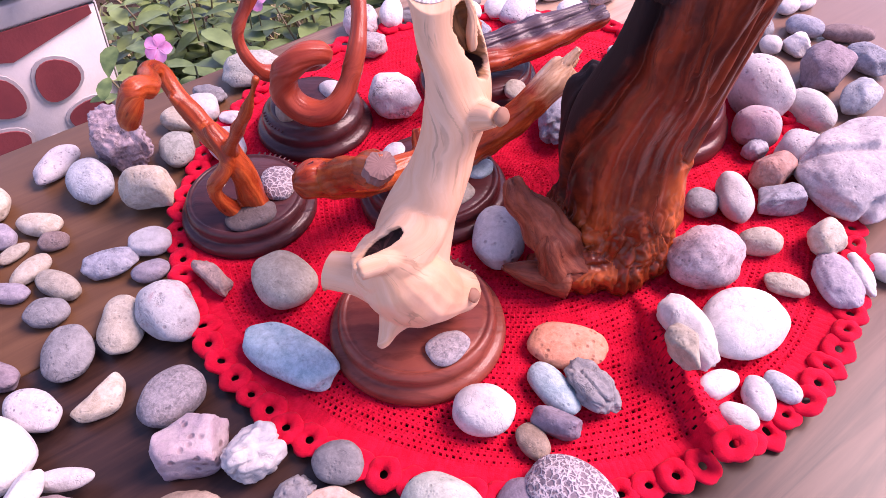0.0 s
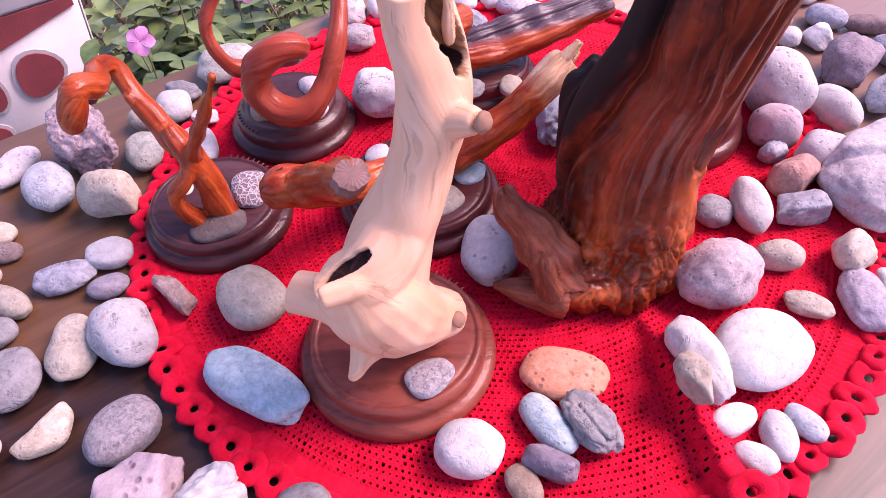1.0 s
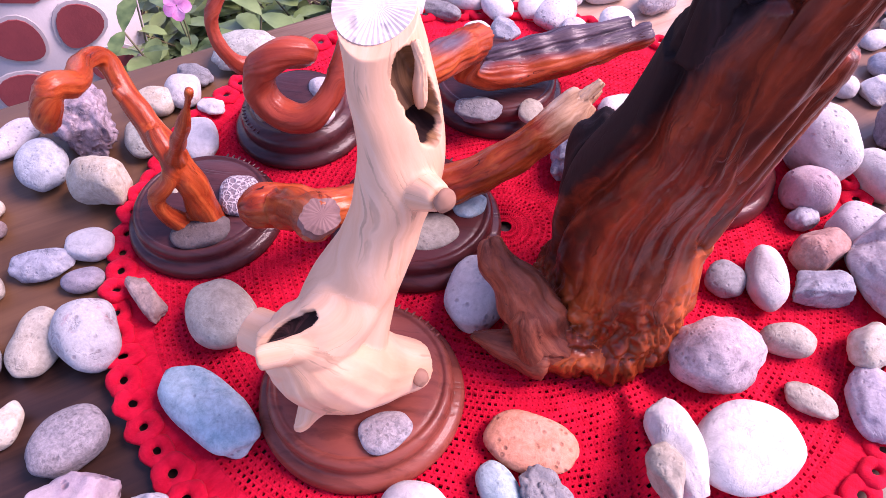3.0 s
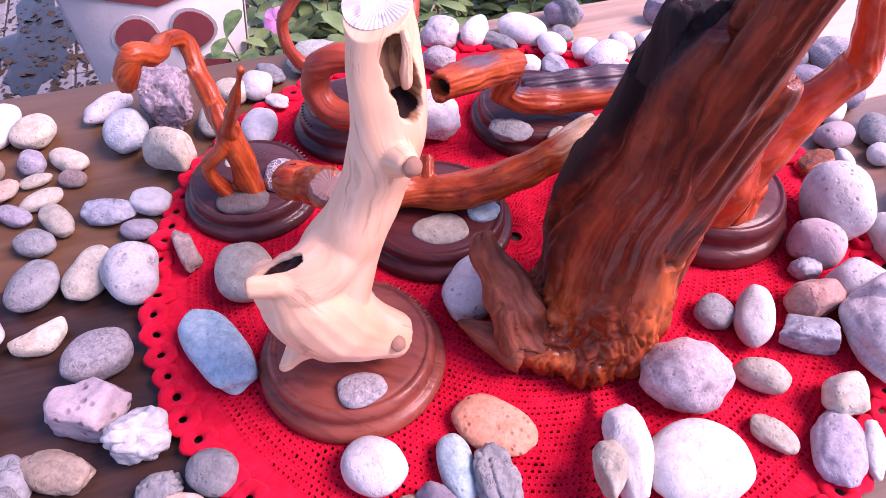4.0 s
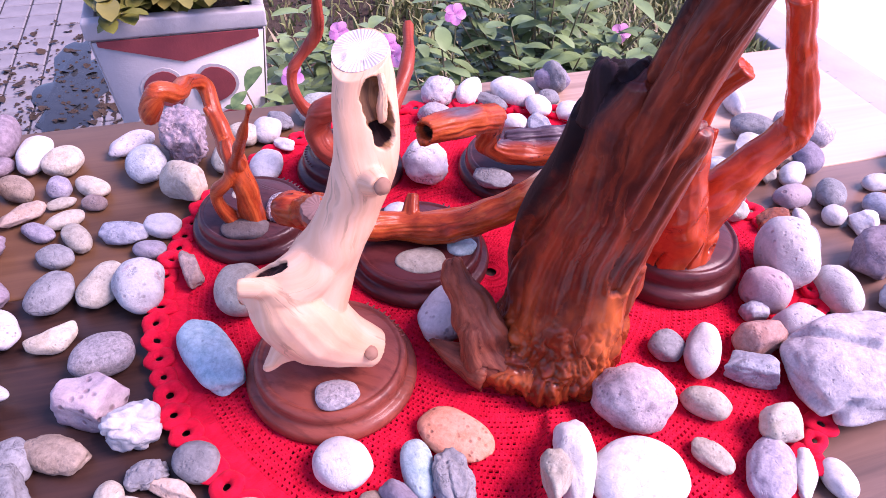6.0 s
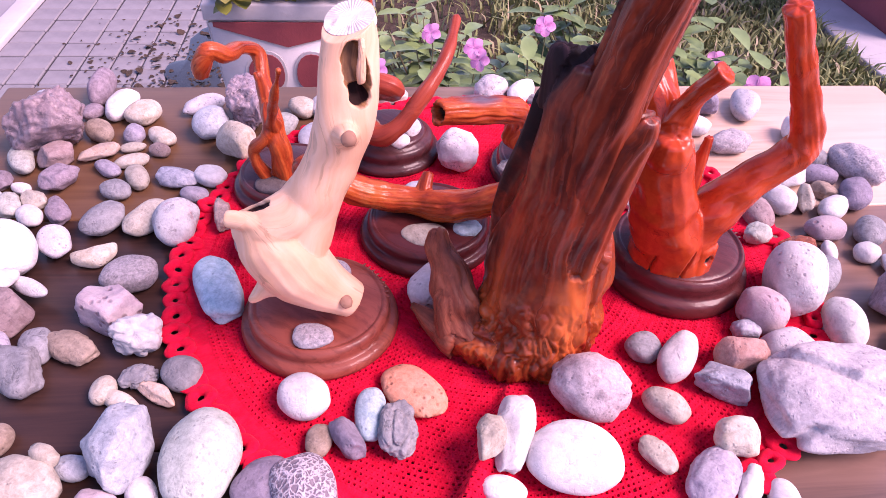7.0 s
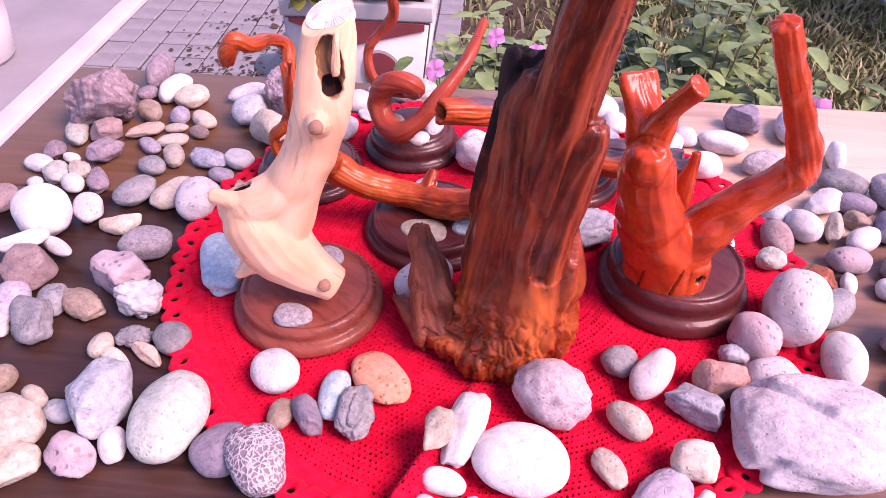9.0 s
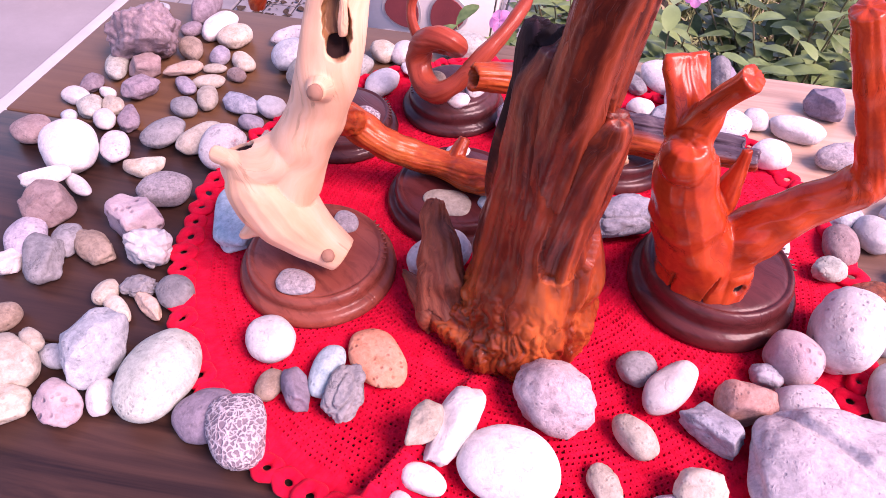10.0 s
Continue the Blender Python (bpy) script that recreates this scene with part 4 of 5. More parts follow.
# low horizontal branch
low_piece = thing("driftwood_sculpture", (0, 0, 0), "low horizontal orange branch on a dark round plinth", "sculpture", "driftwood sculptures")
plinth(low_piece, 0.085, 0.675, 0.075, 0.027, M_plinth_red)
driftwood("branch", low_piece, [
    [(-0.033, 0.600, 0.842, 0.0055), (-0.026, 0.603, 0.841, 0.0140), (-0.010, 0.612, 0.837, 0.0172), (0.020, 0.632, 0.815, 0.0160), (0.050, 0.659, 0.801, 0.0150), (0.075, 0.672, 0.798, 0.0158),
     (0.110, 0.680, 0.802, 0.0165), (0.150, 0.692, 0.819, 0.0160), (0.185, 0.709, 0.841, 0.0160), (0.206, 0.724, 0.857, 0.0155), (0.215, 0.731, 0.864, 0.0125)],
    [(-0.004, 0.609, 0.841, 0.0150), (0.020, 0.581, 0.869, 0.0132), (0.043, 0.552, 0.898, 0.0132), (0.048, 0.546, 0.904, 0.0110)],
    [(0.185, 0.706, 0.846, 0.0090), (0.214, 0.726, 0.870, 0.0065), (0.226, 0.734, 0.880, 0.0040)],
    [(0.185, 0.714, 0.838, 0.0090), (0.216, 0.738, 0.856, 0.0070), (0.228, 0.748, 0.862, 0.0045)],
    [(0.076, 0.676, 0.804, 0.0110), (0.073, 0.688, 0.815, 0.0075), (0.071, 0.695, 0.821, 0.0060)],
], [M_orange_wood], voxel=0.0014, smooth=4, groove=0.0010, lumps=0.0034, fine=0.0006,
    pick=lambda x, y, z: max(0.0, min(1.0, (x - 0.168) * 14 + (z - 0.845) * 18)), label="orange branch with a pale torn end")
scar = bmesh.new()
rim = []
for k in range(40):
    a = 2 * math.pi * k / 40
    r = 0.0108 * (1 + 0.22 * noise.noise(Vector((math.cos(a) * 2, math.sin(a) * 2, 3))))
    rim.append((scar.verts.new((1.2 * r * math.cos(a), r * math.sin(a), 0.0004 * (k % 2))), scar.verts.new((1.17 * r * math.cos(a), r * 0.97 * math.sin(a), -0.010))))
mid = scar.verts.new((0.001, 0, 0.0004))
for k in range(40):
    p, q = rim[k], rim[(k + 1) % 40]
    scar.faces.new((p[0], q[0], mid))
    scar.faces.new((p[1], q[1], q[0], p[0]))
end = part("cut_end", scar, M_scar, low_piece, "pale end of a cut side branch", smooth=False)
end.matrix_basis = Matrix.Translation((0.0475, 0.5455, 0.9090)) @ Vector((0.35, -0.25, 0.90)).to_track_quat("Z", "Y").to_matrix().to_4x4()

# far piece with a grey back
far_piece = thing("driftwood_sculpture", (0, 0, 0), "curved orange and grey driftwood on a dark plinth", "sculpture", "driftwood sculptures")
plinth(far_piece, 0.142, 0.862, 0.070, 0.030, M_plinth_dark)
driftwood("branch", far_piece, [
    [(0.083, 0.688, 0.902, 0.0117), (0.098, 0.722, 0.893, 0.0144), (0.116, 0.760, 0.882, 0.0144), (0.126, 0.790, 0.868, 0.0130), (0.120, 0.806, 0.845, 0.0122), (0.116, 0.812, 0.822, 0.0130), (0.135, 0.822, 0.808, 0.0130), (0.170, 0.838, 0.806, 0.0130), (0.215, 0.858, 0.810, 0.0130), (0.255, 0.876, 0.816, 0.0113), (0.290, 0.893, 0.823, 0.0104)],
    [(0.130, 0.836, 0.816, 0.0087), (0.170, 0.854, 0.820, 0.0113), (0.215, 0.874, 0.824, 0.0104), (0.270, 0.897, 0.828, 0.0078)],
], [M_far_wood], voxel=0.0015, smooth=4, groove=0.0024, groove_n=5, lumps=0.0034, fine=0.0006, turns=8.0, dents=[((0.080, 0.682, 0.903), (0.0140, 0.0120, 0.0085), 0.016, 1.0, 0.0)],
    pick=lambda x, y, z: max(0.0, min(1.0, 0.5 + (z - 0.818 + (y - 0.84 - (x - 0.17) * 0.45) * 0.4) * 60)) if x > 0.128 and z < 0.845 else max(0.0, min(1.0, (z - 0.893) * 90 * (y - 0.70) * 20)), label="curved orange branch with grey weathered back")


# ---- stones ----
def stone_mesh(shape, size, seed):
    rnd = random.Random(seed)
    a, b, c = size
    bm = bmesh.new()
    bmesh.ops.create_icosphere(bm, subdivisions=6 if shape == "boulder" else 5 if max(size) > 0.05 or shape in ("fold", "lava", "crag", "block") else (4 if max(size) > 0.013 else 3), radius=1)
    off = Vector((rnd.uniform(-50, 50), rnd.uniform(-50, 50), rnd.uniform(-50, 50)))
    planes = []
    number = {"chip": 8, "facet": 6, "block": 6, "crag": 24, "fold": 3}.get(shape, 0)
    for k in range(number):
        d = Vector((rnd.gauss(0, 1), rnd.gauss(0, 1), rnd.gauss(0, 0.8))).normalized()
        planes.append((d, rnd.uniform(0.68, 0.90)))
    if shape == "block":
        planes = [((Vector(v) + Vector([rnd.uniform(-0.3, 0.3) for _ in range(3)])).normalized(), rnd.uniform(0.72, 0.88)) for v in ((1, 0, 0.1), (-1, 0.1, 0), (0.1, 1, 0), (0, -1, 0.15), (0, 0.1, 1), (0.7, 0.7, 0.3), (-0.6, 0.5, 0.6))]
    soft = {"smooth": 0.10, "speck": 0.12, "pores": 0.10, "lava": 0.14}.get(shape, 0.16)
    egg = rnd.uniform(-0.14, 0.14)
    power = {"boulder": 0.86, "bar": 0.66, "block": 0.72, "facet": 0.82, "fold": 0.85, "chip": 0.88}.get(shape, 0.92)
    for v in bm.verts:
        p = Vector([math.copysign(abs(c) ** power, c) for c in v.co])
        for d, lim in planes:
            t = p.dot(d)
            if t > lim:
                p -= d * (t - lim) * 0.92
        h = soft * noise.noise(p * 1.3 + off)
        if shape in ("rough", "crag", "fold", "boulder", "facet", "chip", "block"):
            h += {"rough": 0.08, "crag": 0.12, "fold": 0.08, "boulder": 0.03, "facet": 0.05, "chip": 0.04, "block": 0.05}[shape] * noise.noise(p * 3.6 + off)
            h += {"rough": 0.022, "crag": 0.12, "fold": 0.02, "boulder": 0.008, "facet": 0.02, "chip": 0.012, "block": 0.012}[shape] * noise.noise(p * 9 + off)
        if shape == "fold":
            q = p + 0.25 * noise.noise_vector(p * 1.2 + off)
            for scale, deep in ((0.85, 0.17), (1.7, 0.07)):
                crease = noise.noise(q * scale + off) / 0.09
                h -= deep * math.exp(-crease * crease)
        if shape in ("pores", "lava"):
            dist = noise.voronoi(p * (5.5 if shape == "pores" else 4.6) + off)[0][0]
            h -= (0.05 if shape == "pores" else 0.10) * max(0.0, 1 - dist / 0.42)
        if shape == "boulder":
            wave = 0.10 * noise.noise(p * 1.6 + off)
            u, w = 0.47 * p.x - 0.88 * p.y, -0.88 * p.x - 0.47 * p.y
            cleft = math.exp(-((u - 0.28 - 0.2 * p.z) / 0.08) ** 2) * max(0.0, min(1.0, (0.62 - p.z) * 3)) * max(0.0, min(1.0, w * 1.6))
            hollow = math.exp(-(((u + 0.02) / 0.24) ** 2 + ((p.z - 0.10) / 0.24) ** 2)) * max(0.0, w)
            h -= 0.15 * cleft + 0.09 * hollow
            back = max(0.0, min(1.0, (0.02 - 0.25 * u - w + wave) / 0.09)) * max(0.0, min(1.0, (0.10 - u + 0.3 * wave) / 0.06)) * max(0.0, min(1.0, p.z * 2.5))
            seam = math.exp(-((0.0 - 0.25 * u - w + wave) / 0.05) ** 2) * max(0.0, min(1.0, (0.7 - u) * 2)) * max(0.0, min(1.0, p.z * 3))
            p.z += 0.24 * back - 0.11 * seam
        p *= 1 + h
        p.y *= 1 + egg * p.x
        if shape == "bean":
            p.y += 0.55 * p.x * p.x
        v.co = p
    lo = [min(v.co[k] for v in bm.verts) for k in range(3)]
    hi = [max(v.co[k] for v in bm.verts) for k in range(3)]
    for v in bm.verts:
        q = [((v.co[k] - lo[k]) / (hi[k] - lo[k]) * 2 - 1) * size[k] for k in range(3)]
        q[2] = max(q[2], -c * 0.86) + c * 0.86
        v.co = q
    me = bpy.data.meshes.new("stone")
    bm.to_mesh(me)
    bm.free()
    return me


STONE_COUNT = [0]


def stone(label, shape, colour, at, size, turn, lean=(0, 0)):
    """One stone: where its foot stands, its half sizes and its turn."""
    STONE_COUNT[0] += 1
    key = {"pores": "porous" if colour == "white" else colour, "speck": "speckled_white" if colour == "white" else colour}.get(shape, colour)
    ob = part_mesh("stone" if max(size) > 0.022 else "pebble", stone_mesh(shape, size, STONE_COUNT[0]), STONE[key], None)
    x, y, z = at
    if z < T + 0.02 and (Vector((x, y)) - DC).length < 0.325:
        z = max(z, doily_z(x, y) + 0.0005)
    ob.matrix_basis = pose(x, y, z, lean[0], lean[1], turn)
    return tagged(ob, label, "stone" if max(size) > 0.022 else "pebble", "stones on the table")


stone("large craggy mauve rock on the wooden table", "crag", "amethyst", (-0.393, 0.566, 0.748), (0.0520, 0.0400, 0.0430), 40, (0, -16))
stone("reddish mauve pebble on the wooden table", "smooth", "mauve", (-0.448, 0.674, 0.750), (0.0376, 0.0150, 0.0210), -55)
stone("pale grey pebble on the wooden table", "smooth", "pale", (-0.515, 0.634, 0.750), (0.0136, 0.0085, 0.0060), 40)
stone("smooth white pebble on the wooden table", "smooth", "white", (-0.401, 0.667, 0.750), (0.0360, 0.0188, 0.0132), -62)
stone("cream oval pebble on the wooden table", "smooth", "cream", (-0.360, 0.669, 0.750), (0.0252, 0.0221, 0.0133), -81)
stone("small mauve pebble on the wooden table", "smooth", "mauve", (-0.421, 0.635, 0.750), (0.0163, 0.0131, 0.0092), 79)
stone("greyish tan pebble on the wooden table", "smooth", "tan", (-0.373, 0.608, 0.750), (0.0269, 0.0161, 0.0112), -18)
stone("speckled lilac pebble on the wooden table", "speck", "lilac", (-0.332, 0.628, 0.750), (0.0176, 0.0132, 0.0105), -39)
stone("cream pebble on the wooden table", "smooth", "cream", (-0.301, 0.645, 0.750), (0.0232, 0.0132, 0.0092), -10)
stone("small brown pebble on the wooden table", "smooth", "brown", (-0.280, 0.623, 0.750), (0.0147, 0.0110, 0.0077), 5)
stone("peach angular stone chip on the wooden table", "chip", "peach", (-0.335, 0.576, 0.750), (0.0261, 0.0152, 0.0091), 68)
stone("beige slender pebble on the wooden table", "smooth", "beige", (-0.314, 0.610, 0.750), (0.0159, 0.0081, 0.0057), 50)
stone("cream streaked pebble on the wooden table", "smooth", "cream", (-0.289, 0.587, 0.750), (0.0210, 0.0111, 0.0078), 57)
stone("lilac grey pebble on the wooden table", "smooth", "lilac", (-0.301, 0.561, 0.750), (0.0210, 0.0106, 0.0074), -5)
stone("beige oval pebble on the wooden table", "smooth", "beige", (-0.257, 0.568, 0.750), (0.0252, 0.0128, 0.0090), -29)
stone("smooth grey pebble on the wooden table", "smooth", "grey", (-0.256, 0.536, 0.750), (0.0200, 0.0152, 0.0099), -1)
stone("greenish grey pebble on the wooden table", "smooth", "green", (-0.396, 0.514, 0.750), (0.0314, 0.0148, 0.0104), -26)
stone("rosy mauve rock on the wooden table", "chip", "rosy", (-0.365, 0.539, 0.750), (0.0214, 0.0184, 0.0147), 85)
stone("mauve grey angular stone on the wooden table", "chip", "mauve", (-0.322, 0.513, 0.750), (0.0242, 0.0181, 0.0136), -87)
stone("dark mauve stone chip on the wooden table", "chip", "mauve", (-0.376, 0.475, 0.750), (0.0194, 0.0130, 0.0104), -51)
stone("white flat pebble on the wooden table", "smooth", "white", (-0.365, 0.447, 0.750), (0.0202, 0.0137, 0.0089), 15)
stone("small white pebble on the wooden table", "smooth", "white", (-0.350, 0.480, 0.750), (0.0131, 0.0083, 0.0058), 10)
stone("greenish rough stone on the wooden table", "rough", "green", (-0.330, 0.450, 0.750), (0.0222, 0.0145, 0.0102), -26)
stone("beige grey stone chip on the wooden table", "chip", "beige", (-0.317, 0.473, 0.750), (0.0183, 0.0132, 0.0092), -7)
stone("small pale pebble on the wooden table", "smooth", "pale", (-0.332, 0.425, 0.750), (0.0114, 0.0092, 0.0064), -10)
stone("whitish round pebble on the wooden table", "smooth", "white", (-0.295, 0.453, 0.750), (0.0194, 0.0128, 0.0090), -12)
stone("mauve pebble on the wooden table", "chip", "mauve", (-0.277, 0.475, 0.750), (0.0246, 0.0125, 0.0088), -26)
stone("dusty pink flat pebble on the wooden table", "smooth", "rosy", (-0.328, 0.381, 0.750), (0.0240, 0.0222, 0.0111), -6)
stone("large smooth white stone on the wooden table", "smooth", "white", (-0.249, 0.398, 0.750), (0.0390, 0.0297, 0.0258), -18)
stone("round whitish pebble on the wooden table", "speck", "white", (-0.232, 0.439, 0.750), (0.0256, 0.0164, 0.0123), -27)
stone("smooth dark grey pebble on the wooden table", "smooth", "grey", (-0.223, 0.494, 0.750), (0.0285, 0.0211, 0.0116), -70)
stone("beige speckled long pebble on the wooden table", "speck", "beige", (-0.186, 0.521, 0.750), (0.0318, 0.0195, 0.0117), -77)
stone("white stone flecked with dark red on the wooden table", "speck", "blood", (-0.145, 0.526, 0.750), (0.0324, 0.0248, 0.0216), -50)
stone("blue grey angular stone on the wooden table", "chip", "bluegrey", (-0.216, 0.590, 0.750), (0.0259, 0.0148, 0.0103), 17)
stone("white rounded pebble on the wooden table", "smooth", "white", (-0.185, 0.616, 0.750), (0.0204, 0.0162, 0.0113), 9)
stone("purplish grey pebble on the wooden table", "smooth", "lilac", (-0.177, 0.581, 0.750), (0.0175, 0.0118, 0.0083), 18)
stone("speckled granite stone on the wooden table", "speck", "granite", (-0.125, 0.446, 0.750), (0.0277, 0.0227, 0.0159), 54)
stone("pinkish white blocky stone on the wooden table", "block", "pinkwhite", (-0.098, 0.403, 0.750), (0.0265, 0.0210, 0.0215), 11)
stone("folded white quartz stone on the wooden table", "fold", "white", (-0.052, 0.395, 0.750), (0.0237, 0.0196, 0.0203), 21)
stone("cream wedge shaped stone on the wooden table", "chip", "cream", (-0.198, 0.675, 0.750), (0.0301, 0.0236, 0.0240), -26)
stone("white blue speckled long stone on the wooden table", "speck", "white", (-0.313, 0.730, 0.750), (0.0305, 0.0163, 0.0114), 70)
stone("pale blue speckled stone on the wooden table", "speck", "pale", (-0.264, 0.695, 0.750), (0.0303, 0.0222, 0.0178), -59)
stone("craggy sparkling mauve rock on the wooden table", "crag", "crystal", (-0.240, 0.745, 0.750), (0.0356, 0.0303, 0.0333), -16)
stone("greenish white round stone on the wooden table", "speck", "green", (-0.189, 0.748, 0.750), (0.0274, 0.0185, 0.0129), -70)
stone("white flat pebble on the wooden table", "smooth", "white", (-0.134, 0.746, 0.750), (0.0307, 0.0194, 0.0116), -64)
stone("cream pebble on the wooden table", "smooth", "cream", (-0.198, 0.802, 0.750), (0.0210, 0.0181, 0.0127), -6)
stone("white pebble on the wooden table", "smooth", "white", (-0.176, 0.820, 0.750), (0.0236, 0.0185, 0.0130), -63)
stone("small white stone chip on the wooden table", "chip", "white", (-0.138, 0.797, 0.750), (0.0151, 0.0109, 0.0066), -14)
stone("grey wrinkled pebble on the wooden table", "rough", "grey", (-0.176, 0.852, 0.750), (0.0222, 0.0136, 0.0082), -28)
stone("pale mottled flat stone on the wooden table", "rough", "green", (-0.128, 0.891, 0.750), (0.0387, 0.0284, 0.0170), 13)
stone("beige disc shaped stone on the red doily", "smooth", "beige", (-0.050, 0.554, 0.754), (0.0310, 0.0258, 0.0198), -45)
stone("translucent brown quartz crystal on the red doily", "block", "glass", (-0.115, 0.566, 0.754), (0.0238, 0.0092, 0.0101), -43)
stone("blue grey long stone on the red doily", "bar", "blue", (-0.036, 0.479, 0.754), (0.0449, 0.0212, 0.0127), -32)
stone("white stone slab on the wooden table", "chip", "white", (-0.207, 0.359, 0.770), (0.0253, 0.0104, 0.0094), 72)
stone("white pebble on the wooden table", "smooth", "white", (-0.186, 0.380, 0.760), (0.0223, 0.0087, 0.0078), 6)
stone("mauve and peach rock on the wooden table", "facet", "rosy", (-0.181, 0.344, 0.750), (0.0279, 0.0274, 0.0192), 19)
stone("pale lilac stone on the wooden table", "smooth", "lilac", (-0.152, 0.312, 0.750), (0.0287, 0.0191, 0.0114), -27)
stone("dark grey lobed stone on the wooden table", "facet", "grey", (-0.112, 0.315, 0.750), (0.0338, 0.0202, 0.0141), -19)
stone("grey pebble on the wooden table", "smooth", "grey", (-0.124, 0.341, 0.750), (0.0216, 0.0144, 0.0101), -28)
stone("tan brown pitted stone on the wooden table", "rough", "tan", (-0.099, 0.356, 0.750), (0.0283, 0.0155, 0.0101), 4)
stone("white angular stone on the wooden table", "chip", "white", (-0.131, 0.287, 0.750), (0.0149, 0.0140, 0.0098), -28)
stone("tan brown long stone on the wooden table", "smooth", "tan", (-0.067, 0.257, 0.750), (0.0200, 0.0159, 0.0103), 79)
stone("beige rugged rock on the wooden table", "rough", "beige", (-0.007, 0.245, 0.750), (0.0326, 0.0258, 0.0180), 26)
stone("beige knobbly stone on the wooden table", "rough", "beige", (-0.009, 0.271, 0.765), (0.0123, 0.0086, 0.0095), 7)
stone("beige pebble on the wooden table", "smooth", "beige", (-0.036, 0.341, 0.750), (0.0145, 0.0114, 0.0080), -58)
stone("cream slender pebble on the wooden table", "smooth", "cream", (-0.013, 0.341, 0.750), (0.0222, 0.0085, 0.0068), 2)
stone("grey ridged stone on the wooden table", "fold", "grey", (-0.022, 0.367, 0.750), (0.0166, 0.0124, 0.0087), 46)
stone("peach wedge shaped chip on the wooden table", "chip", "peach", (0.005, 0.364, 0.750), (0.0213, 0.0082, 0.0066), -1)
stone("grey pitted round pebble on the wooden table", "speck", "grey", (0.009, 0.389, 0.750), (0.0199, 0.0167, 0.0117), -14)
stone("pale blue white rugged rock on the wooden table", "facet", "pale", (0.032, 0.306, 0.750), (0.0347, 0.0238, 0.0262), -68)
stone("pale bluish pebble on the wooden table", "smooth", "pale", (0.004, 0.279, 0.750), (0.0159, 0.0111, 0.0077), 22)
stone("whitish lilac angular rock on the wooden table", "facet", "pinkwhite", (0.056, 0.263, 0.750), (0.0226, 0.0168, 0.0134), 2)
stone("white pebble on the wooden table", "smooth", "white", (0.070, 0.291, 0.750), (0.0170, 0.0115, 0.0092), -27)
stone("large speckled greenish egg shaped stone on the wooden table", "speck", "egg", (0.089, 0.334, 0.750), (0.0437, 0.0312, 0.0219), -56)
stone("cream angular rock on the wooden table", "facet", "cream", (0.026, 0.221, 0.750), (0.0305, 0.0174, 0.0122), 69)
stone("pitted white and grey coral like stone on the wooden table", "lava", "lava", (0.174, 0.357, 0.750), (0.0337, 0.0236, 0.0189), -30)
stone("smooth purple grey stone on the wooden table", "smooth", "purple", (0.142, 0.347, 0.750), (0.0255, 0.0221, 0.0126), -87)
stone("smooth white stone on the red doily", "smooth", "white", (0.118, 0.423, 0.754), (0.0240, 0.0210, 0.0147), -9)
stone("brown tan pebble on the red doily", "smooth", "tan", (0.153, 0.399, 0.754), (0.0157, 0.0112, 0.0079), -64)
stone("dark purple stone chip on the red doily", "chip", "purple", (0.172, 0.412, 0.754), (0.0193, 0.0112, 0.0123), -24)
stone("pale blue long pebble on the red doily", "smooth", "blue", (0.174, 0.441, 0.754), (0.0265, 0.0132, 0.0103), -56)
stone("grey wrinkled stone on the red doily", "fold", "grey", (0.203, 0.439, 0.762), (0.0265, 0.0170, 0.0102), -53)
stone("flat orange brown pitted stone on the red doily", "pores", "terra", (0.191, 0.481, 0.754), (0.0333, 0.0221, 0.0088), -13)
stone("whitish oval pebble on wooden plinth", "smooth", "granite", (0.093, 0.469, 0.780), (0.0182, 0.0139, 0.0063), 31)
stone("patterned grey pebble on wooden plinth", "smooth", "granite", (0.058, 0.550, 0.780), (0.0153, 0.0116, 0.0052), -19)
stone("white porous stone on the red doily", "pores", "white", (0.143, 0.597, 0.754), (0.0350, 0.0240, 0.0190), 87)
stone("pinkish grey rugged stone on the red doily", "rough", "pinkgrey", (0.322, 0.556, 0.754), (0.0357, 0.0273, 0.0300), 12)
stone("large bright white egg shaped stone on the red doily", "smooth", "white", (0.336, 0.492, 0.754), (0.0392, 0.0316, 0.0190), 31)
stone("creamy white long stone on the red doily", "facet", "white", (0.287, 0.482, 0.754), (0.0365, 0.0161, 0.0160), -71)
stone("pinkish beige angular stone on the red doily", "facet", "beige", (0.276, 0.459, 0.754), (0.0211, 0.0125, 0.0138), -73)
stone("small white pebble on the red doily", "smooth", "white", (0.301, 0.438, 0.754), (0.0182, 0.0110, 0.0086), 22)
stone("white mottled pebble on the red doily", "speck", "white", (0.330, 0.427, 0.754), (0.0187, 0.0121, 0.0094), 87)
stone("pale slender pebble on the red doily", "smooth", "pale", (0.353, 0.437, 0.754), (0.0163, 0.0101, 0.0078), -57)
stone("white pebble on the red doily", "smooth", "white", (0.308, 0.410, 0.754), (0.0155, 0.0105, 0.0082), -30)
stone("grey round pebble on the red doily", "speck", "grey", (0.346, 0.640, 0.754), (0.0174, 0.0159, 0.0111), 70)
stone("white oval pebble on the red doily", "smooth", "white", (0.376, 0.641, 0.754), (0.0304, 0.0161, 0.0177), 87)
stone("beige speckled slender pebble on the red doily", "speck", "beige", (0.383, 0.585, 0.754), (0.0215, 0.0127, 0.0140), -7)
stone("grey translucent quartz crystal on the red doily", "block", "bluegrey", (0.419, 0.637, 0.754), (0.0258, 0.0140, 0.0154), 8)
stone("beige striped pebble on the red doily", "rough", "beige", (0.393, 0.538, 0.754), (0.0194, 0.0124, 0.0074), -29)
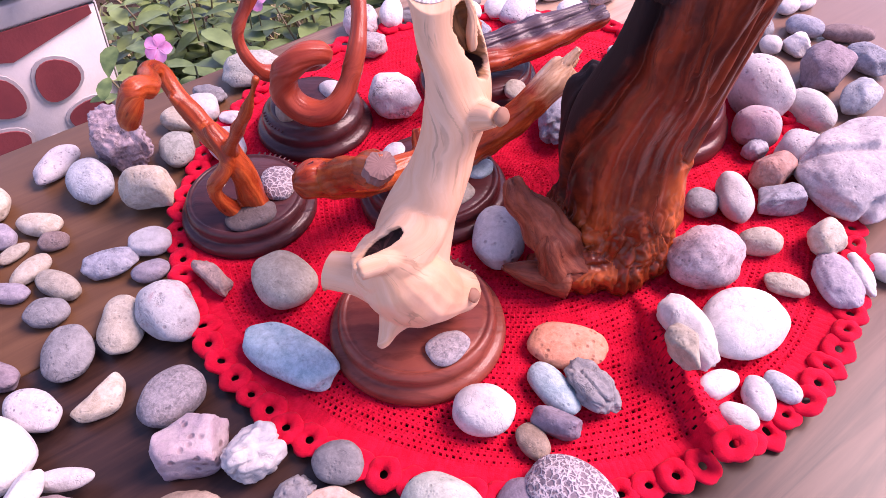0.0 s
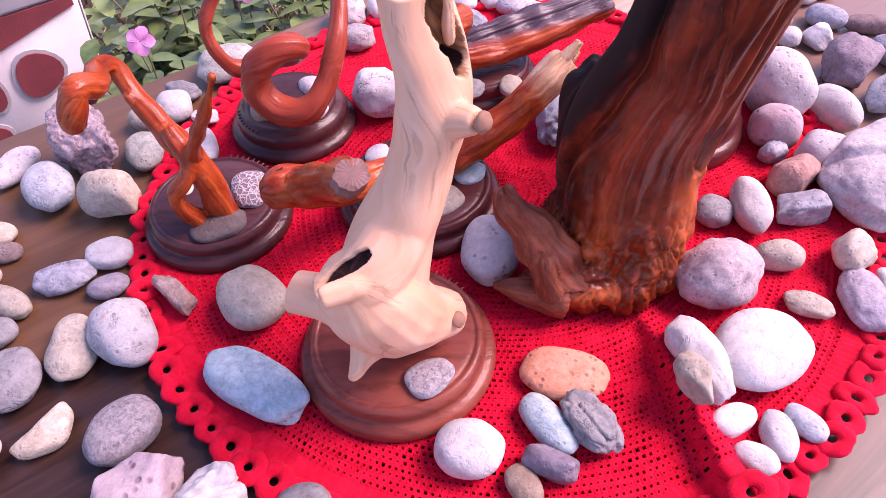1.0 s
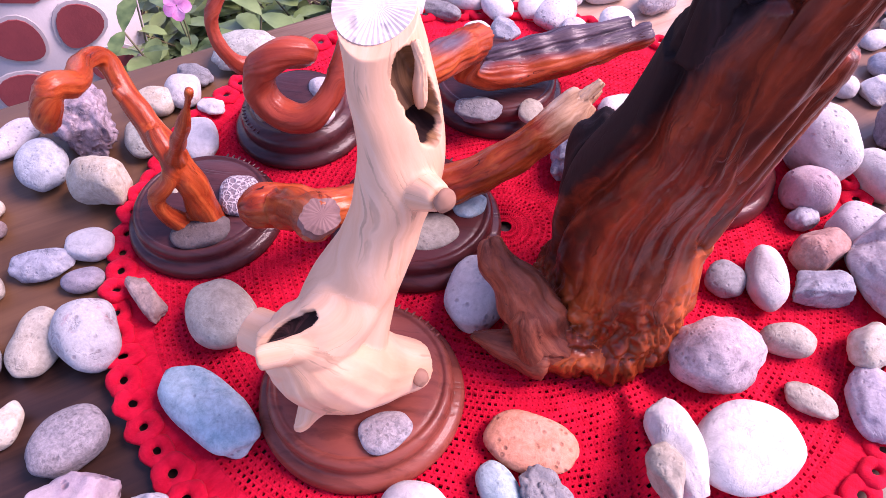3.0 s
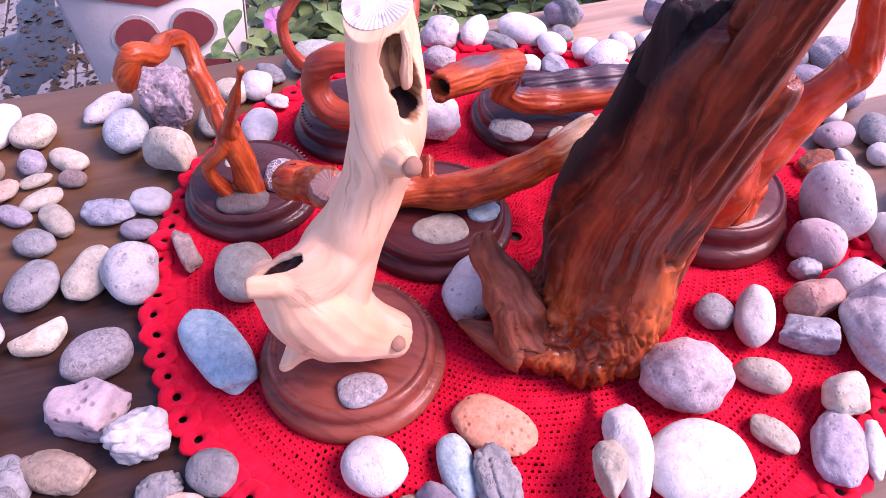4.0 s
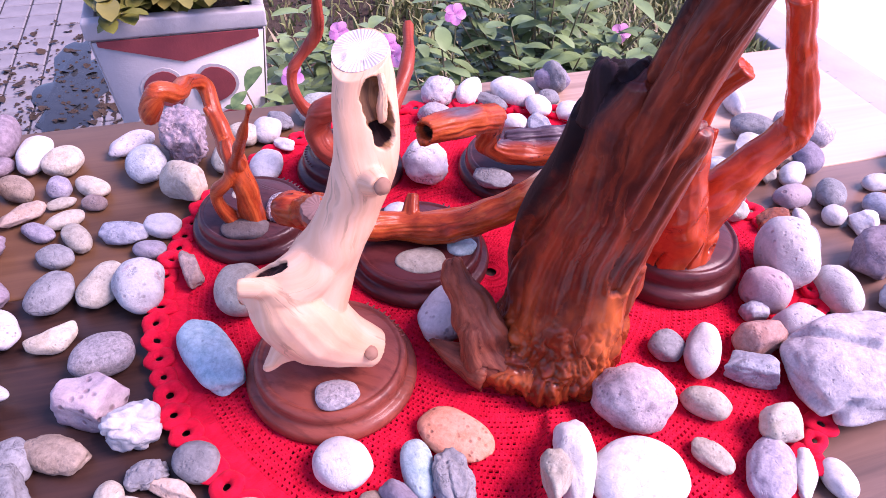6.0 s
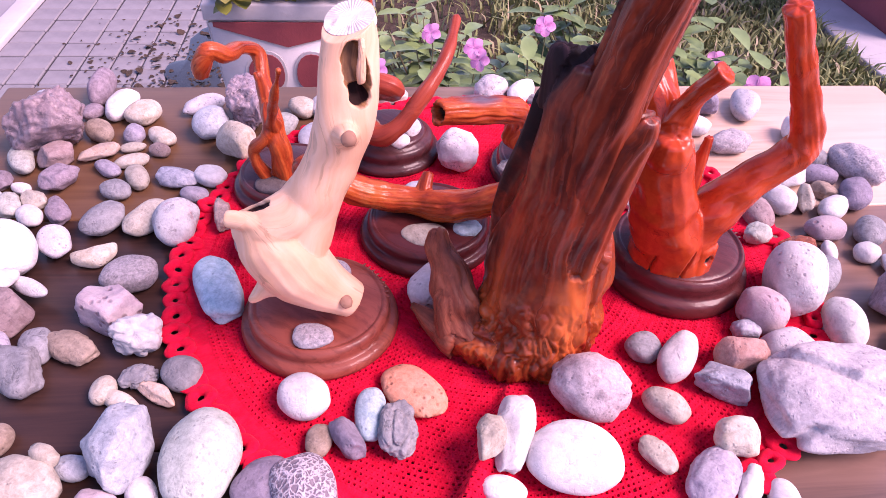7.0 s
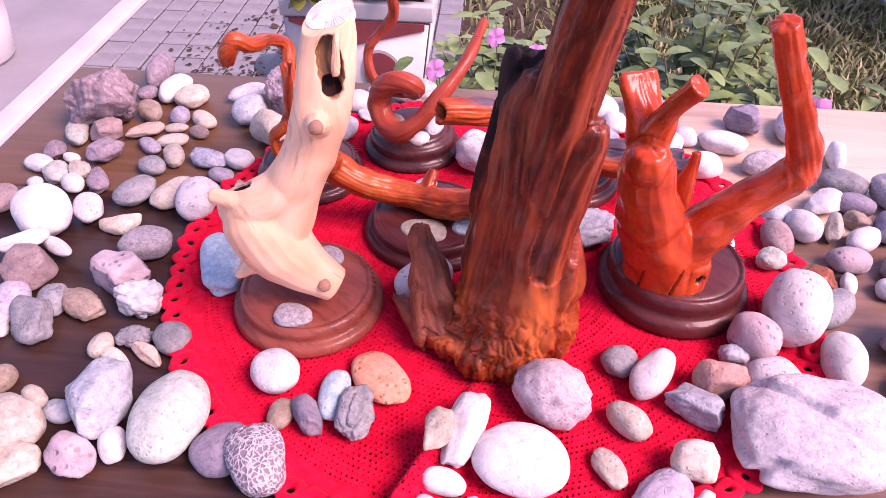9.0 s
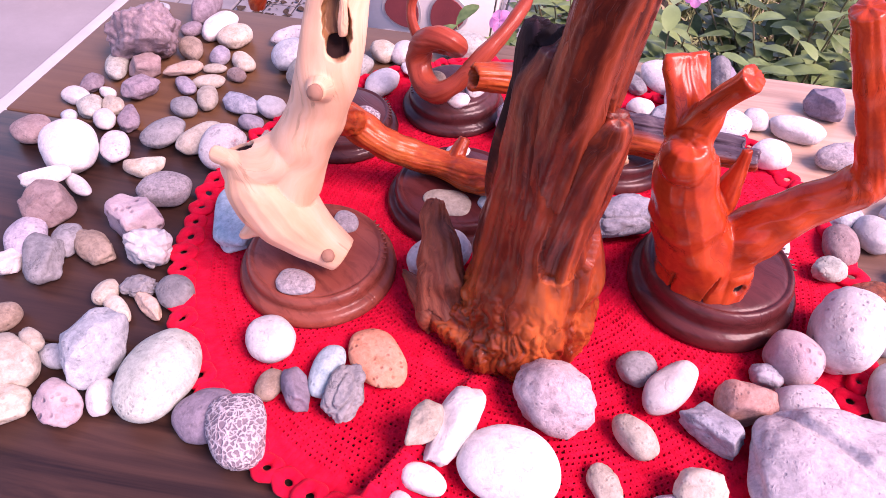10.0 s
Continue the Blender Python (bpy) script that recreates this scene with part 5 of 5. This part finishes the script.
stone("lilac grey rugged stone on the red doily", "rough", "lilac", (0.437, 0.539, 0.754), (0.0320, 0.0195, 0.0117), 86)
stone("cream and grey angular pebble on the red doily", "chip", "cream", (0.444, 0.582, 0.754), (0.0204, 0.0185, 0.0183), 65)
stone("white angular pebble on the red doily", "facet", "white", (0.465, 0.547, 0.754), (0.0249, 0.0096, 0.0075), -90)
stone("white pebble on the wooden table", "smooth", "white", (0.491, 0.554, 0.750), (0.0178, 0.0120, 0.0102), -55)
stone("large white porous round stone on the wooden table", "pores", "white", (0.448, 0.793, 0.750), (0.0407, 0.0310, 0.0341), -75)
stone("pinkish white smooth pebble on the red doily", "smooth", "pinkwhite", (0.430, 0.739, 0.754), (0.0244, 0.0212, 0.0233), -12)
stone("small grey pebble on the red doily", "rough", "bluegrey", (0.423, 0.715, 0.754), (0.0144, 0.0107, 0.0118), 21)
stone("rust pink stone on the red doily", "facet", "rust", (0.425, 0.675, 0.754), (0.0238, 0.0192, 0.0211), 50)
stone("white porous pebble on the red doily", "speck", "white", (0.463, 0.698, 0.754), (0.0278, 0.0258, 0.0207), 61)
stone("very large pale rugged rock on the wooden table", "boulder", "boulder", (0.512, 0.666, 0.750), (0.0700, 0.0490, 0.0335), 33)
stone("white oval stone on the wooden table", "smooth", "white", (0.504, 0.774, 0.750), (0.0313, 0.0193, 0.0212), -69)
stone("grey pebble on the wooden table", "smooth", "grey", (0.475, 0.846, 0.750), (0.0315, 0.0173, 0.0135), 84)
stone("mauve angular stone on the wooden table", "facet", "mauve", (0.550, 0.848, 0.750), (0.0388, 0.0293, 0.0249), 64)
stone("pale angular stone on the wooden table", "facet", "pale", (0.572, 0.800, 0.750), (0.0312, 0.0195, 0.0166), 43)
stone("blue grey stone on the wooden table", "chip", "bluegrey", (0.615, 0.874, 0.750), (0.0298, 0.0195, 0.0166), -58)
stone("pinkish flat stone on the wooden table", "smooth", "rosy", (0.619, 0.939, 0.750), (0.0338, 0.0130, 0.0110), -13)
stone("blue grey flat pebble on the wooden table", "smooth", "bluegrey", (0.570, 0.955, 0.750), (0.0242, 0.0171, 0.0134), -29)
stone("white angular pebble on the wooden table", "facet", "white", (0.544, 0.914, 0.750), (0.0191, 0.0163, 0.0131), -78)
stone("white round pebble on the wooden table", "smooth", "white", (0.513, 0.919, 0.750), (0.0163, 0.0137, 0.0103), 73)
stone("glossy red brown stone on the wooden table", "block", "redbrown", (0.445, 0.876, 0.750), (0.0267, 0.0167, 0.0133), 35)
stone("small white pebble on the wooden table", "smooth", "white", (0.477, 0.902, 0.750), (0.0171, 0.0084, 0.0067), -73)
stone("white long stone on the wooden table", "smooth", "white", (0.264, 1.069, 0.750), (0.0332, 0.0176, 0.0140), 23)
stone("dark purple blocky stone on the wooden table", "block", "purple", (0.263, 1.140, 0.750), (0.0253, 0.0212, 0.0191), 16)
stone("white and black speckled stone on the wooden table", "speck", "white", (0.320, 1.172, 0.750), (0.0406, 0.0209, 0.0167), -75)
stone("mottled grey white stone on the wooden table", "rough", "granite", (0.326, 1.055, 0.750), (0.0303, 0.0202, 0.0162), 54)
stone("white stone on the wooden table", "smooth", "white", (0.392, 1.135, 0.750), (0.0276, 0.0115, 0.0161), -68)
stone("white pebble on the wooden table", "smooth", "white", (0.272, 0.989, 0.750), (0.0227, 0.0199, 0.0159), 55)
stone("grey rough stone on the wooden table", "rough", "grey", (0.138, 1.094, 0.750), (0.0267, 0.0160, 0.0224), -50)
stone("grey long stone on the wooden table", "smooth", "grey", (0.417, 1.076, 0.750), (0.0296, 0.0198, 0.0168), 15)
stone("mottled rugged stone on the wooden table", "rough", "granite", (0.481, 1.086, 0.750), (0.0404, 0.0273, 0.0232), -29)
stone("white angular stone on the wooden table", "chip", "white", (0.413, 1.022, 0.750), (0.0309, 0.0163, 0.0139), 76)
stone("purplish grey stone on the wooden table", "smooth", "purple", (0.441, 1.045, 0.750), (0.0233, 0.0155, 0.0132), 16)
stone("white oval pebble on the wooden table", "smooth", "white", (0.408, 0.958, 0.750), (0.0223, 0.0195, 0.0166), -23)
stone("beige angular stone on the wooden table", "chip", "beige", (0.436, 0.981, 0.750), (0.0226, 0.0102, 0.0143), -69)
stone("tan stone chip on the wooden table", "chip", "tan", (0.453, 1.019, 0.750), (0.0169, 0.0121, 0.0103), -25)
stone("white pebble on the wooden table", "smooth", "white", (0.468, 0.985, 0.750), (0.0240, 0.0150, 0.0127), 73)
stone("purplish grey pebble on the wooden table", "smooth", "purple", (0.487, 1.027, 0.750), (0.0296, 0.0185, 0.0157), -84)
stone("pinkish white long pebble on the wooden table", "smooth", "pinkwhite", (0.466, 0.934, 0.750), (0.0232, 0.0162, 0.0138), 32)
stone("grey round pebble on the wooden table", "smooth", "grey", (0.512, 0.961, 0.750), (0.0266, 0.0171, 0.0128), 89)
stone("pink stone on the wooden table", "smooth", "rosy", (0.392, 0.918, 0.750), (0.0274, 0.0168, 0.0143), -56)
stone("greenish grey stone on the red doily", "rough", "green", (0.401, 0.873, 0.754), (0.0179, 0.0137, 0.0116), 60)
stone("pale rough stone on the wooden table", "rough", "pale", (0.376, 0.962, 0.750), (0.0220, 0.0144, 0.0122), 71)
stone("white pebble on the wooden table", "smooth", "white", (0.570, 1.010, 0.750), (0.0198, 0.0119, 0.0101), 34)
stone("cream slender pebble on the wooden table", "smooth", "cream", (0.602, 1.048, 0.750), (0.0167, 0.0100, 0.0085), 16)
stone("white slender pebble on the wooden table", "smooth", "white", (0.599, 1.021, 0.750), (0.0182, 0.0084, 0.0071), 36)
stone("pale grey stone on the wooden table", "smooth", "pale", (0.618, 1.089, 0.750), (0.0303, 0.0202, 0.0172), 65)
stone("pale grey pebble on the wooden table", "smooth", "pale", (0.415, 1.077, 0.750), (0.0207, 0.0190, 0.0161), 38)
stone("white rugged stone on the wooden table", "rough", "wrinkled", (-0.003, 0.990, 0.750), (0.0283, 0.0237, 0.0189), -81)
stone("white oval stone on the wooden table", "smooth", "white", (0.037, 1.006, 0.750), (0.0280, 0.0155, 0.0186), 84)
stone("mottled grey white stone on the wooden table", "rough", "granite", (0.011, 0.931, 0.750), (0.0221, 0.0191, 0.0143), 4)
stone("grey wrinkled pebble on the red doily", "rough", "grey", (0.071, 0.999, 0.754), (0.0261, 0.0130, 0.0091), -22)
stone("large white oval stone on the wooden table", "smooth", "white", (0.092, 1.033, 0.750), (0.0353, 0.0248, 0.0174), -19)
stone("dark purple rough stone on the wooden table", "rough", "purple", (0.136, 1.094, 0.750), (0.0270, 0.0213, 0.0170), 19)
stone("grey pebble on the wooden table", "smooth", "grey", (0.141, 1.048, 0.750), (0.0173, 0.0151, 0.0106), -53)
stone("white pebble on the red doily", "smooth", "white", (0.136, 1.003, 0.754), (0.0216, 0.0167, 0.0117), -55)
stone("white pebble on the red doily", "smooth", "white", (0.116, 0.955, 0.754), (0.0178, 0.0162, 0.0114), 30)
stone("blue grey stone chip on the red doily", "chip", "bluegrey", (0.148, 0.962, 0.754), (0.0221, 0.0166, 0.0116), -76)
stone("white round pebble on the red doily", "smooth", "white", (0.177, 1.016, 0.754), (0.0212, 0.0173, 0.0121), 86)
stone("white grey stone on the wooden table", "speck", "white", (0.205, 1.008, 0.750), (0.0298, 0.0226, 0.0158), 67)
stone("white pebble on the wooden table", "smooth", "white", (0.219, 1.053, 0.750), (0.0191, 0.0158, 0.0110), -53)
stone("white mottled pebble on the red doily", "speck", "white", (0.224, 0.974, 0.754), (0.0225, 0.0158, 0.0110), 79)
stone("round wrinkled white stone on the red doily", "rough", "wrinkled", (0.044, 0.809, 0.754), (0.0314, 0.0265, 0.0239), -58)
stone("grey patterned oval pebble on wooden plinth", "rough", "grey", (0.129, 0.798, 0.780), (0.0233, 0.0164, 0.0082), 3)
stone("beige pebble on wooden plinth", "smooth", "beige", (0.179, 0.805, 0.780), (0.0170, 0.0119, 0.0059), 86)
stone("white spotted pebble on wooden plinth", "speck", "white", (-0.016, 0.769, 0.784), (0.0142, 0.0116, 0.0070), 62)
stone("white pebble on wooden plinth", "speck", "white", (-0.021, 0.803, 0.784), (0.0209, 0.0127, 0.0076), -55)
stone("tan pebble on wooden plinth", "smooth", "tan", (-0.067, 0.772, 0.784), (0.0200, 0.0145, 0.0087), -86)
stone("flat beige pebble on wooden plinth", "smooth", "beige", (0.099, 0.646, 0.776), (0.0258, 0.0191, 0.0057), 26)
stone("blue grey pebble on wooden plinth", "smooth", "blue", (0.131, 0.680, 0.776), (0.0161, 0.0129, 0.0065), 46)
stone("white pebble on wooden plinth", "smooth", "white", (0.046, 0.711, 0.776), (0.0143, 0.0110, 0.0055), 70)
stone("dark grey oval pebble on wooden plinth", "smooth", "dark", (-0.086, 0.624, 0.776), (0.0243, 0.0170, 0.0077), 25)
stone("black and white veined pebble on wooden plinth", "smooth", "lava", (-0.065, 0.664, 0.776), (0.0217, 0.0171, 0.0102), -79)
stone("cream pebble on wooden plinth", "smooth", "cream", (-0.124, 0.672, 0.776), (0.0105, 0.0064, 0.0045), -76)
stone("white angular stone on the red doily", "chip", "white", (0.267, 0.854, 0.754), (0.0198, 0.0127, 0.0076), 31)
stone("blue grey rough stone on the red doily", "fold", "bluegrey", (0.226, 0.770, 0.754), (0.0425, 0.0251, 0.0201), 66)
stone("small white pebble on the red doily", "smooth", "white", (0.314, 0.907, 0.754), (0.0110, 0.0095, 0.0081), 78)
stone("small white pebble on the red doily", "smooth", "white", (0.356, 0.862, 0.754), (0.0160, 0.0077, 0.0108), -62)
stone("cream kidney shaped pebble on the wooden table", "bean", "cream", (-0.180, 0.447, 0.750), (0.0230, 0.0132, 0.0092), 54)


# ---- planter ----
planter = thing("planter", tb(0.205, 1.48, 0), "white concrete planter with dark red relief flowers", "planter", rz=YAW)


def tapered_box(hw0, d0, hw1, d1, z0, z1, shift=0.0):
    bm = bmesh.new()
    lo = [bm.verts.new(p) for p in ((-hw0, shift, z0), (hw0, shift, z0), (hw0, d0, z0), (-hw0, d0, z0))]
    hi = [bm.verts.new(p) for p in ((-hw1, 0, z1), (hw1, 0, z1), (hw1, d1, z1), (-hw1, d1, z1))]
    bm.faces.new(lo[::-1])
    bm.faces.new(hi)
    for k in range(4):
        bm.faces.new((lo[k], lo[(k + 1) % 4], hi[(k + 1) % 4], hi[k]))
    return bm


def relief(name, outline, material, y, depth):
    bm = bmesh.new()
    a = [bm.verts.new((x, y, z)) for x, z in outline]
    b = [bm.verts.new((x, y - depth, z)) for x, z in outline]
    bm.faces.new(b)
    for k in range(len(a)):
        j = (k + 1) % len(a)
        bm.faces.new((a[k], a[j], b[j], b[k]))
    bmesh.ops.recalc_face_normals(bm, faces=bm.faces)
    return part(name, bm, material, planter, smooth=False)


bm = tapered_box(0.125, 0.24, 0.182, 0.32, 0.0, 0.575, 0.0)
bmesh.ops.bevel(bm, geom=bm.edges[:], offset=0.006, segments=2, affect="EDGES")
part("body", bm, M_planter, planter)
for x0, y0, x1, y1 in ((-0.186, -0.003, 0.186, 0.03), (-0.186, 0.29, 0.186, 0.322), (-0.186, 0.03, -0.158, 0.29), (0.158, 0.03, 0.186, 0.29)):
    part("rim", box_bm(x0, y0, 0.575, x1, y1, 0.615, 0.005), M_planter, planter)
part("soil", box_bm(-0.158, 0.03, 0.5, 0.158, 0.29, 0.585, 0.01), M_soil, planter)
relief("triangle", [(-0.165, 0.572), (0.165, 0.572), (0.165, 0.555), (0.0, 0.512), (-0.165, 0.562)], M_planter_red, 0.0, 0.004)
for k in range(5):
    a = radians(90 + 36 + 72 * k)
    pts, rim_pts = [], []
    for j in range(20):
        th = 2 * math.pi * j / 20
        px, pz = 0.090 + 0.046 * math.cos(th), 0.040 * math.sin(th) * (1.0 + 0.25 * math.cos(th))
        pts.append((px * math.cos(a) - pz * math.sin(a), 0.375 + px * math.sin(a) + pz * math.cos(a)))
        px, pz = 0.090 + 0.053 * math.cos(th), 0.047 * math.sin(th) * (1.0 + 0.25 * math.cos(th))
        rim_pts.append((px * math.cos(a) - pz * math.sin(a), 0.375 + px * math.sin(a) + pz * math.cos(a)))
    relief("petal_border", rim_pts, M_planter, 0.02, 0.024)
    relief("petal", pts, M_planter_red, 0.02, 0.027)

# ---- plants ----
def leaf_into(bm, base, direction, up, length, width, droop=0.25, mat=0):
    d = direction.normalized()
    s = d.cross(up)
    if s.length < 0.01:
        s = Vector((1, 0, 0))
    s.normalize()
    u = s.cross(d).normalized()
    rows = []
    for i, (t, w) in enumerate(((0, 0.10), (0.2, 0.55), (0.45, 0.90), (0.70, 1.0), (0.91, 0.62), (1.0, 0.05))):
        c = base + d * (length * t) - u * (droop * length * t * t)
        rows.append([bm.verts.new(c - s * (width * w / 2) + u * (0.12 * width * w)), bm.verts.new(c), bm.verts.new(c + s * (width * w / 2) + u * (0.12 * width * w))])
    for a, b in zip(rows, rows[1:]):
        for k in range(2):
            f = bm.faces.new((a[k], a[k + 1], b[k + 1], b[k]))
            f.smooth = True
            f.material_index = mat


def flower_bm(r):
    bm = bmesh.new()
    for k in range(5):
        a = 2 * math.pi * k / 5
        d = Vector((math.cos(a), math.sin(a), 0.18))
        leaf_into(bm, Vector((0.001 * math.cos(a), 0.001 * math.sin(a), 0)), d, Vector((0, 0, 1)), r, r * 0.95, 0.25)
    return bm


def bush(at, spread, height, stems, seed, flowers=(), leaf=0.072, material=None, label="", name="periwinkle_plant", category="plant", group="periwinkle plants"):
    rnd = random.Random(seed)
    ob = thing(name, at, label, category, group)
    for k in range(stems):
        lv, st = bmesh.new(), bmesh.new()
        a = rnd.uniform(0, 2 * math.pi)
        lean = spread * math.sqrt(rnd.random())
        tip = Vector((lean * math.cos(a), lean * math.sin(a), height * rnd.uniform(0.45, 1.0) * (1 - 0.3 * (lean / spread) ** 2)))
        mid = Vector((tip.x * 0.45, tip.y * 0.45, tip.z * 0.6))
        root = Vector((tip.x * 0.15, tip.y * 0.15, -0.02))
        line = spline([(*root, 0.004), (*mid, 0.003), (*tip, 0.0018)], 5)
        tube_into(st, line, 5)
        count = rnd.randint(7, 10)
        for j in range(count):
            t = 0.35 + 0.65 * (j + 1) / count
            p = Vector(line[min(len(line) - 1, int(t * (len(line) - 1)))][:3])
            b = rnd.uniform(0, math.pi)
            for sgn in (0, math.pi):
                d = Vector((math.cos(b + sgn), math.sin(b + sgn), rnd.uniform(0.0, 0.7)))
                ln = leaf * rnd.uniform(0.6, 1.15)
                leaf_into(lv, p, d, Vector((0, 0, 1)), ln, ln * rnd.uniform(0.42, 0.58), rnd.uniform(0.1, 0.5))
        branch = part("stem", st, M_stem, ob)
        part("foliage", lv, material or M_leaf, branch)
    for f in flowers:
        fl = part("flower", flower_bm(0.024), M_petal, ob, "pink five-petalled flower")
        fl.matrix_basis = Matrix.Translation(Vector(f[:3]) - Vector(at)) @ pose(0, 0, 0, f[3], f[4], f[5])
        twig = bmesh.new()
        tube_into(twig, spline([(f[0] - at[0], f[1] - at[1], f[2] - at[2] - 0.12, 0.002), (f[0] - at[0], f[1] - at[1] + 0.01, f[2] - at[2] - 0.05, 0.0015), (f[0] - at[0], f[1] - at[1], f[2] - at[2], 0.0015)], 4), 5)
        part("flower_stem", twig, M_stem, ob)
    return ob


PINK = "leafy green periwinkle with pink flowers growing behind the table"
bush((-0.34, 1.22, 0.0), 0.22, 0.62, 36, 1, [(-0.391, 1.246, 0.577, 50, 0, 0)], label=PINK)
bush((-0.10, 1.46, 0.0), 0.28, 0.64, 60, 2, [(-0.284, 1.472, 0.567, 50, 10, 0), (-0.262, 1.462, 0.548, 60, -10, 0)], label=PINK)
bush((0.02, 1.78, 0.0), 0.32, 0.74, 64, 3, [(-0.175, 1.608, 0.600, 55, 0, 10)], label=PINK)
bush((0.30, 1.72, 0.0), 0.26, 0.66, 36, 4, [(0.318, 1.36, 0.705, 60, 10, 0), (0.180, 1.849, 0.521, 50, 0, 0)], label=PINK)
bush((-0.46, 1.62, 0.0), 0.30, 0.58, 60, 5, [(-0.402, 1.479, 0.5685, 50, 0, 0)], label=PINK)
top = tb(0.19, 1.63, 0.585)
bush(tuple(top), 0.20, 0.13, 46, 8, leaf=0.085, material=M_leaf_planter, label="broad olive green leaves crowding out of the planter", name="planter_plant", group="planter plants")

rnd = random.Random(21)
gb = bmesh.new()
for k in range(24000):
    u, v = rnd.uniform(0.42, 2.45), rnd.uniform(0.95, 4.2)
    if u < 0.95 and v > 1.75 and rnd.random() < 0.85:
        continue
    p = tb(u, v, -0.03)
    h = rnd.uniform(0.04, 0.12) * (0.6 + 0.8 * abs(noise.noise(Vector((u * 3, v * 3, 0)))))
    a = rnd.uniform(0, 2 * math.pi)
    w = Vector((math.cos(a), math.sin(a), 0)) * rnd.uniform(0.004, 0.0085)
    lean = Vector((rnd.gauss(0, 1), rnd.gauss(0, 1), 0)) * h * 0.5
    m = p + Vector((0, 0, h * 0.6)) + lean * 0.35
    q = p + Vector((0, 0, h * 0.85)) + lean
    v0, v1, v2, v3, v4 = (gb.verts.new(c) for c in (p - w, p + w, m - w * 0.8, m + w * 0.8, q))
    f = gb.faces.new((v0, v1, v3, v2))
    g2 = gb.faces.new((v2, v3, v4))
    f.material_index = g2.material_index = 1 if rnd.random() < 0.16 else 0
grass = part("grass", gb, [M_grass, M_grass_dry], None)
tagged(grass, "uneven green and straw coloured lawn grass", "grass", kind="stuff")

# dry leaves on the pavers beside the planter
rnd = random.Random(33)
lb = bmesh.new()
for k in range(900):
    near = rnd.random()
    u, v = -0.05 - 0.60 * near ** 1.5 + rnd.gauss(0, 0.08), 2.25 + rnd.gauss(0, 0.33)
    if u > 0.02:
        u = rnd.uniform(-0.12, 0.02)
    a = rnd.uniform(0, 2 * math.pi)
    ln = rnd.uniform(0.006, 0.020) if rnd.random() < 0.8 else rnd.uniform(0.02, 0.04)
    leaf_into(lb, tb(u, v, rnd.uniform(0.002, 0.006)), Vector((math.cos(a), math.sin(a), rnd.uniform(0, 0.12))), Vector((rnd.gauss(0, 0.3), rnd.gauss(0, 0.3), 1)), ln, ln * rnd.uniform(0.5, 1.0), rnd.uniform(-0.2, 0.3))
litter = part("leaf_litter", lb, M_soil, None)
tagged(litter, "dark dry leaves scattered on the pavers", "leaves", kind="stuff")

# wet patch beside the planter
n = Nodes("water")
M_water = n.done(n.mix(n.noise(20, 3), (0.02, 0.024, 0.03), (0.05, 0.055, 0.06)), 0.04, n.noise(9, 2), 0.15, 0.004, Specular_IOR_Level=0.6)
wb = bmesh.new()
edge, core = [], []
for k in range(64):
    a = 2 * math.pi * k / 64
    r = 0.20 * (1 + 0.55 * noise.noise(Vector((math.cos(a) * 1.4, math.sin(a) * 1.4, 2.0))) + 0.25 * noise.noise(Vector((math.cos(a) * 4, math.sin(a) * 4, 5.0))))
    edge.append(wb.verts.new(tb(-0.24 + 0.62 * r * math.cos(a), 2.36 + 1.5 * r * math.sin(a), 0.0026)))
    core.append(wb.verts.new(tb(-0.24 + 0.58 * r * math.cos(a), 2.36 + 1.42 * r * math.sin(a), 0.0042)))
wb.faces.new(core)
for k in range(64):
    j = (k + 1) % 64
    wb.faces.new((edge[k], edge[j], core[j], core[k]))
water = part("water", wb, M_water, None)
tagged(water, "shallow puddle on the pavers beside the planter", "water", kind="structure")

# white pot on the walkway
pot = thing("pot", tuple(tb(-1.45, 2.25, 0)), "plain white round pot standing on the walkway", "pot")
part("body", lathe_bm([(0.13, 0.0), (0.15, 0.02), (0.17, 0.16), (0.175, 0.28), (0.185, 0.29), (0.185, 0.32), (0.165, 0.32), (0.155, 0.25), (0.02, 0.24)], 40), M_pot, pot)

# ---- paving ----
bed = part("paving", box_bm(-1.03, 0.2, -0.03, 0.42, 4.2, -0.006), M_joint, None, smooth=False)
bed.matrix_basis = TABLE
tagged(bed, "square grey pavers with dark joints", "paving", kind="structure")
paver_bm = box_bm(-0.0525, -0.0525, -0.012, 0.0525, 0.0525, 0.0, 0.004, 1)
paver_me = bpy.data.meshes.new("paver")
paver_bm.to_mesh(paver_me)
paver_bm.free()
paver_me.materials.append(M_paver)
rnd = random.Random(5)
for i in range(13):
    for j in range(23):
        ob = new("paver", paver_me)
        ob.parent = bed
        ob.matrix_basis = pose(-0.97 + 0.111 * i + rnd.uniform(-0.001, 0.001), 0.98 + 0.111 * j, rnd.uniform(-0.002, 0.002), rnd.uniform(-0.5, 0.5), rnd.uniform(-0.5, 0.5), rnd.uniform(-0.5, 0.5))
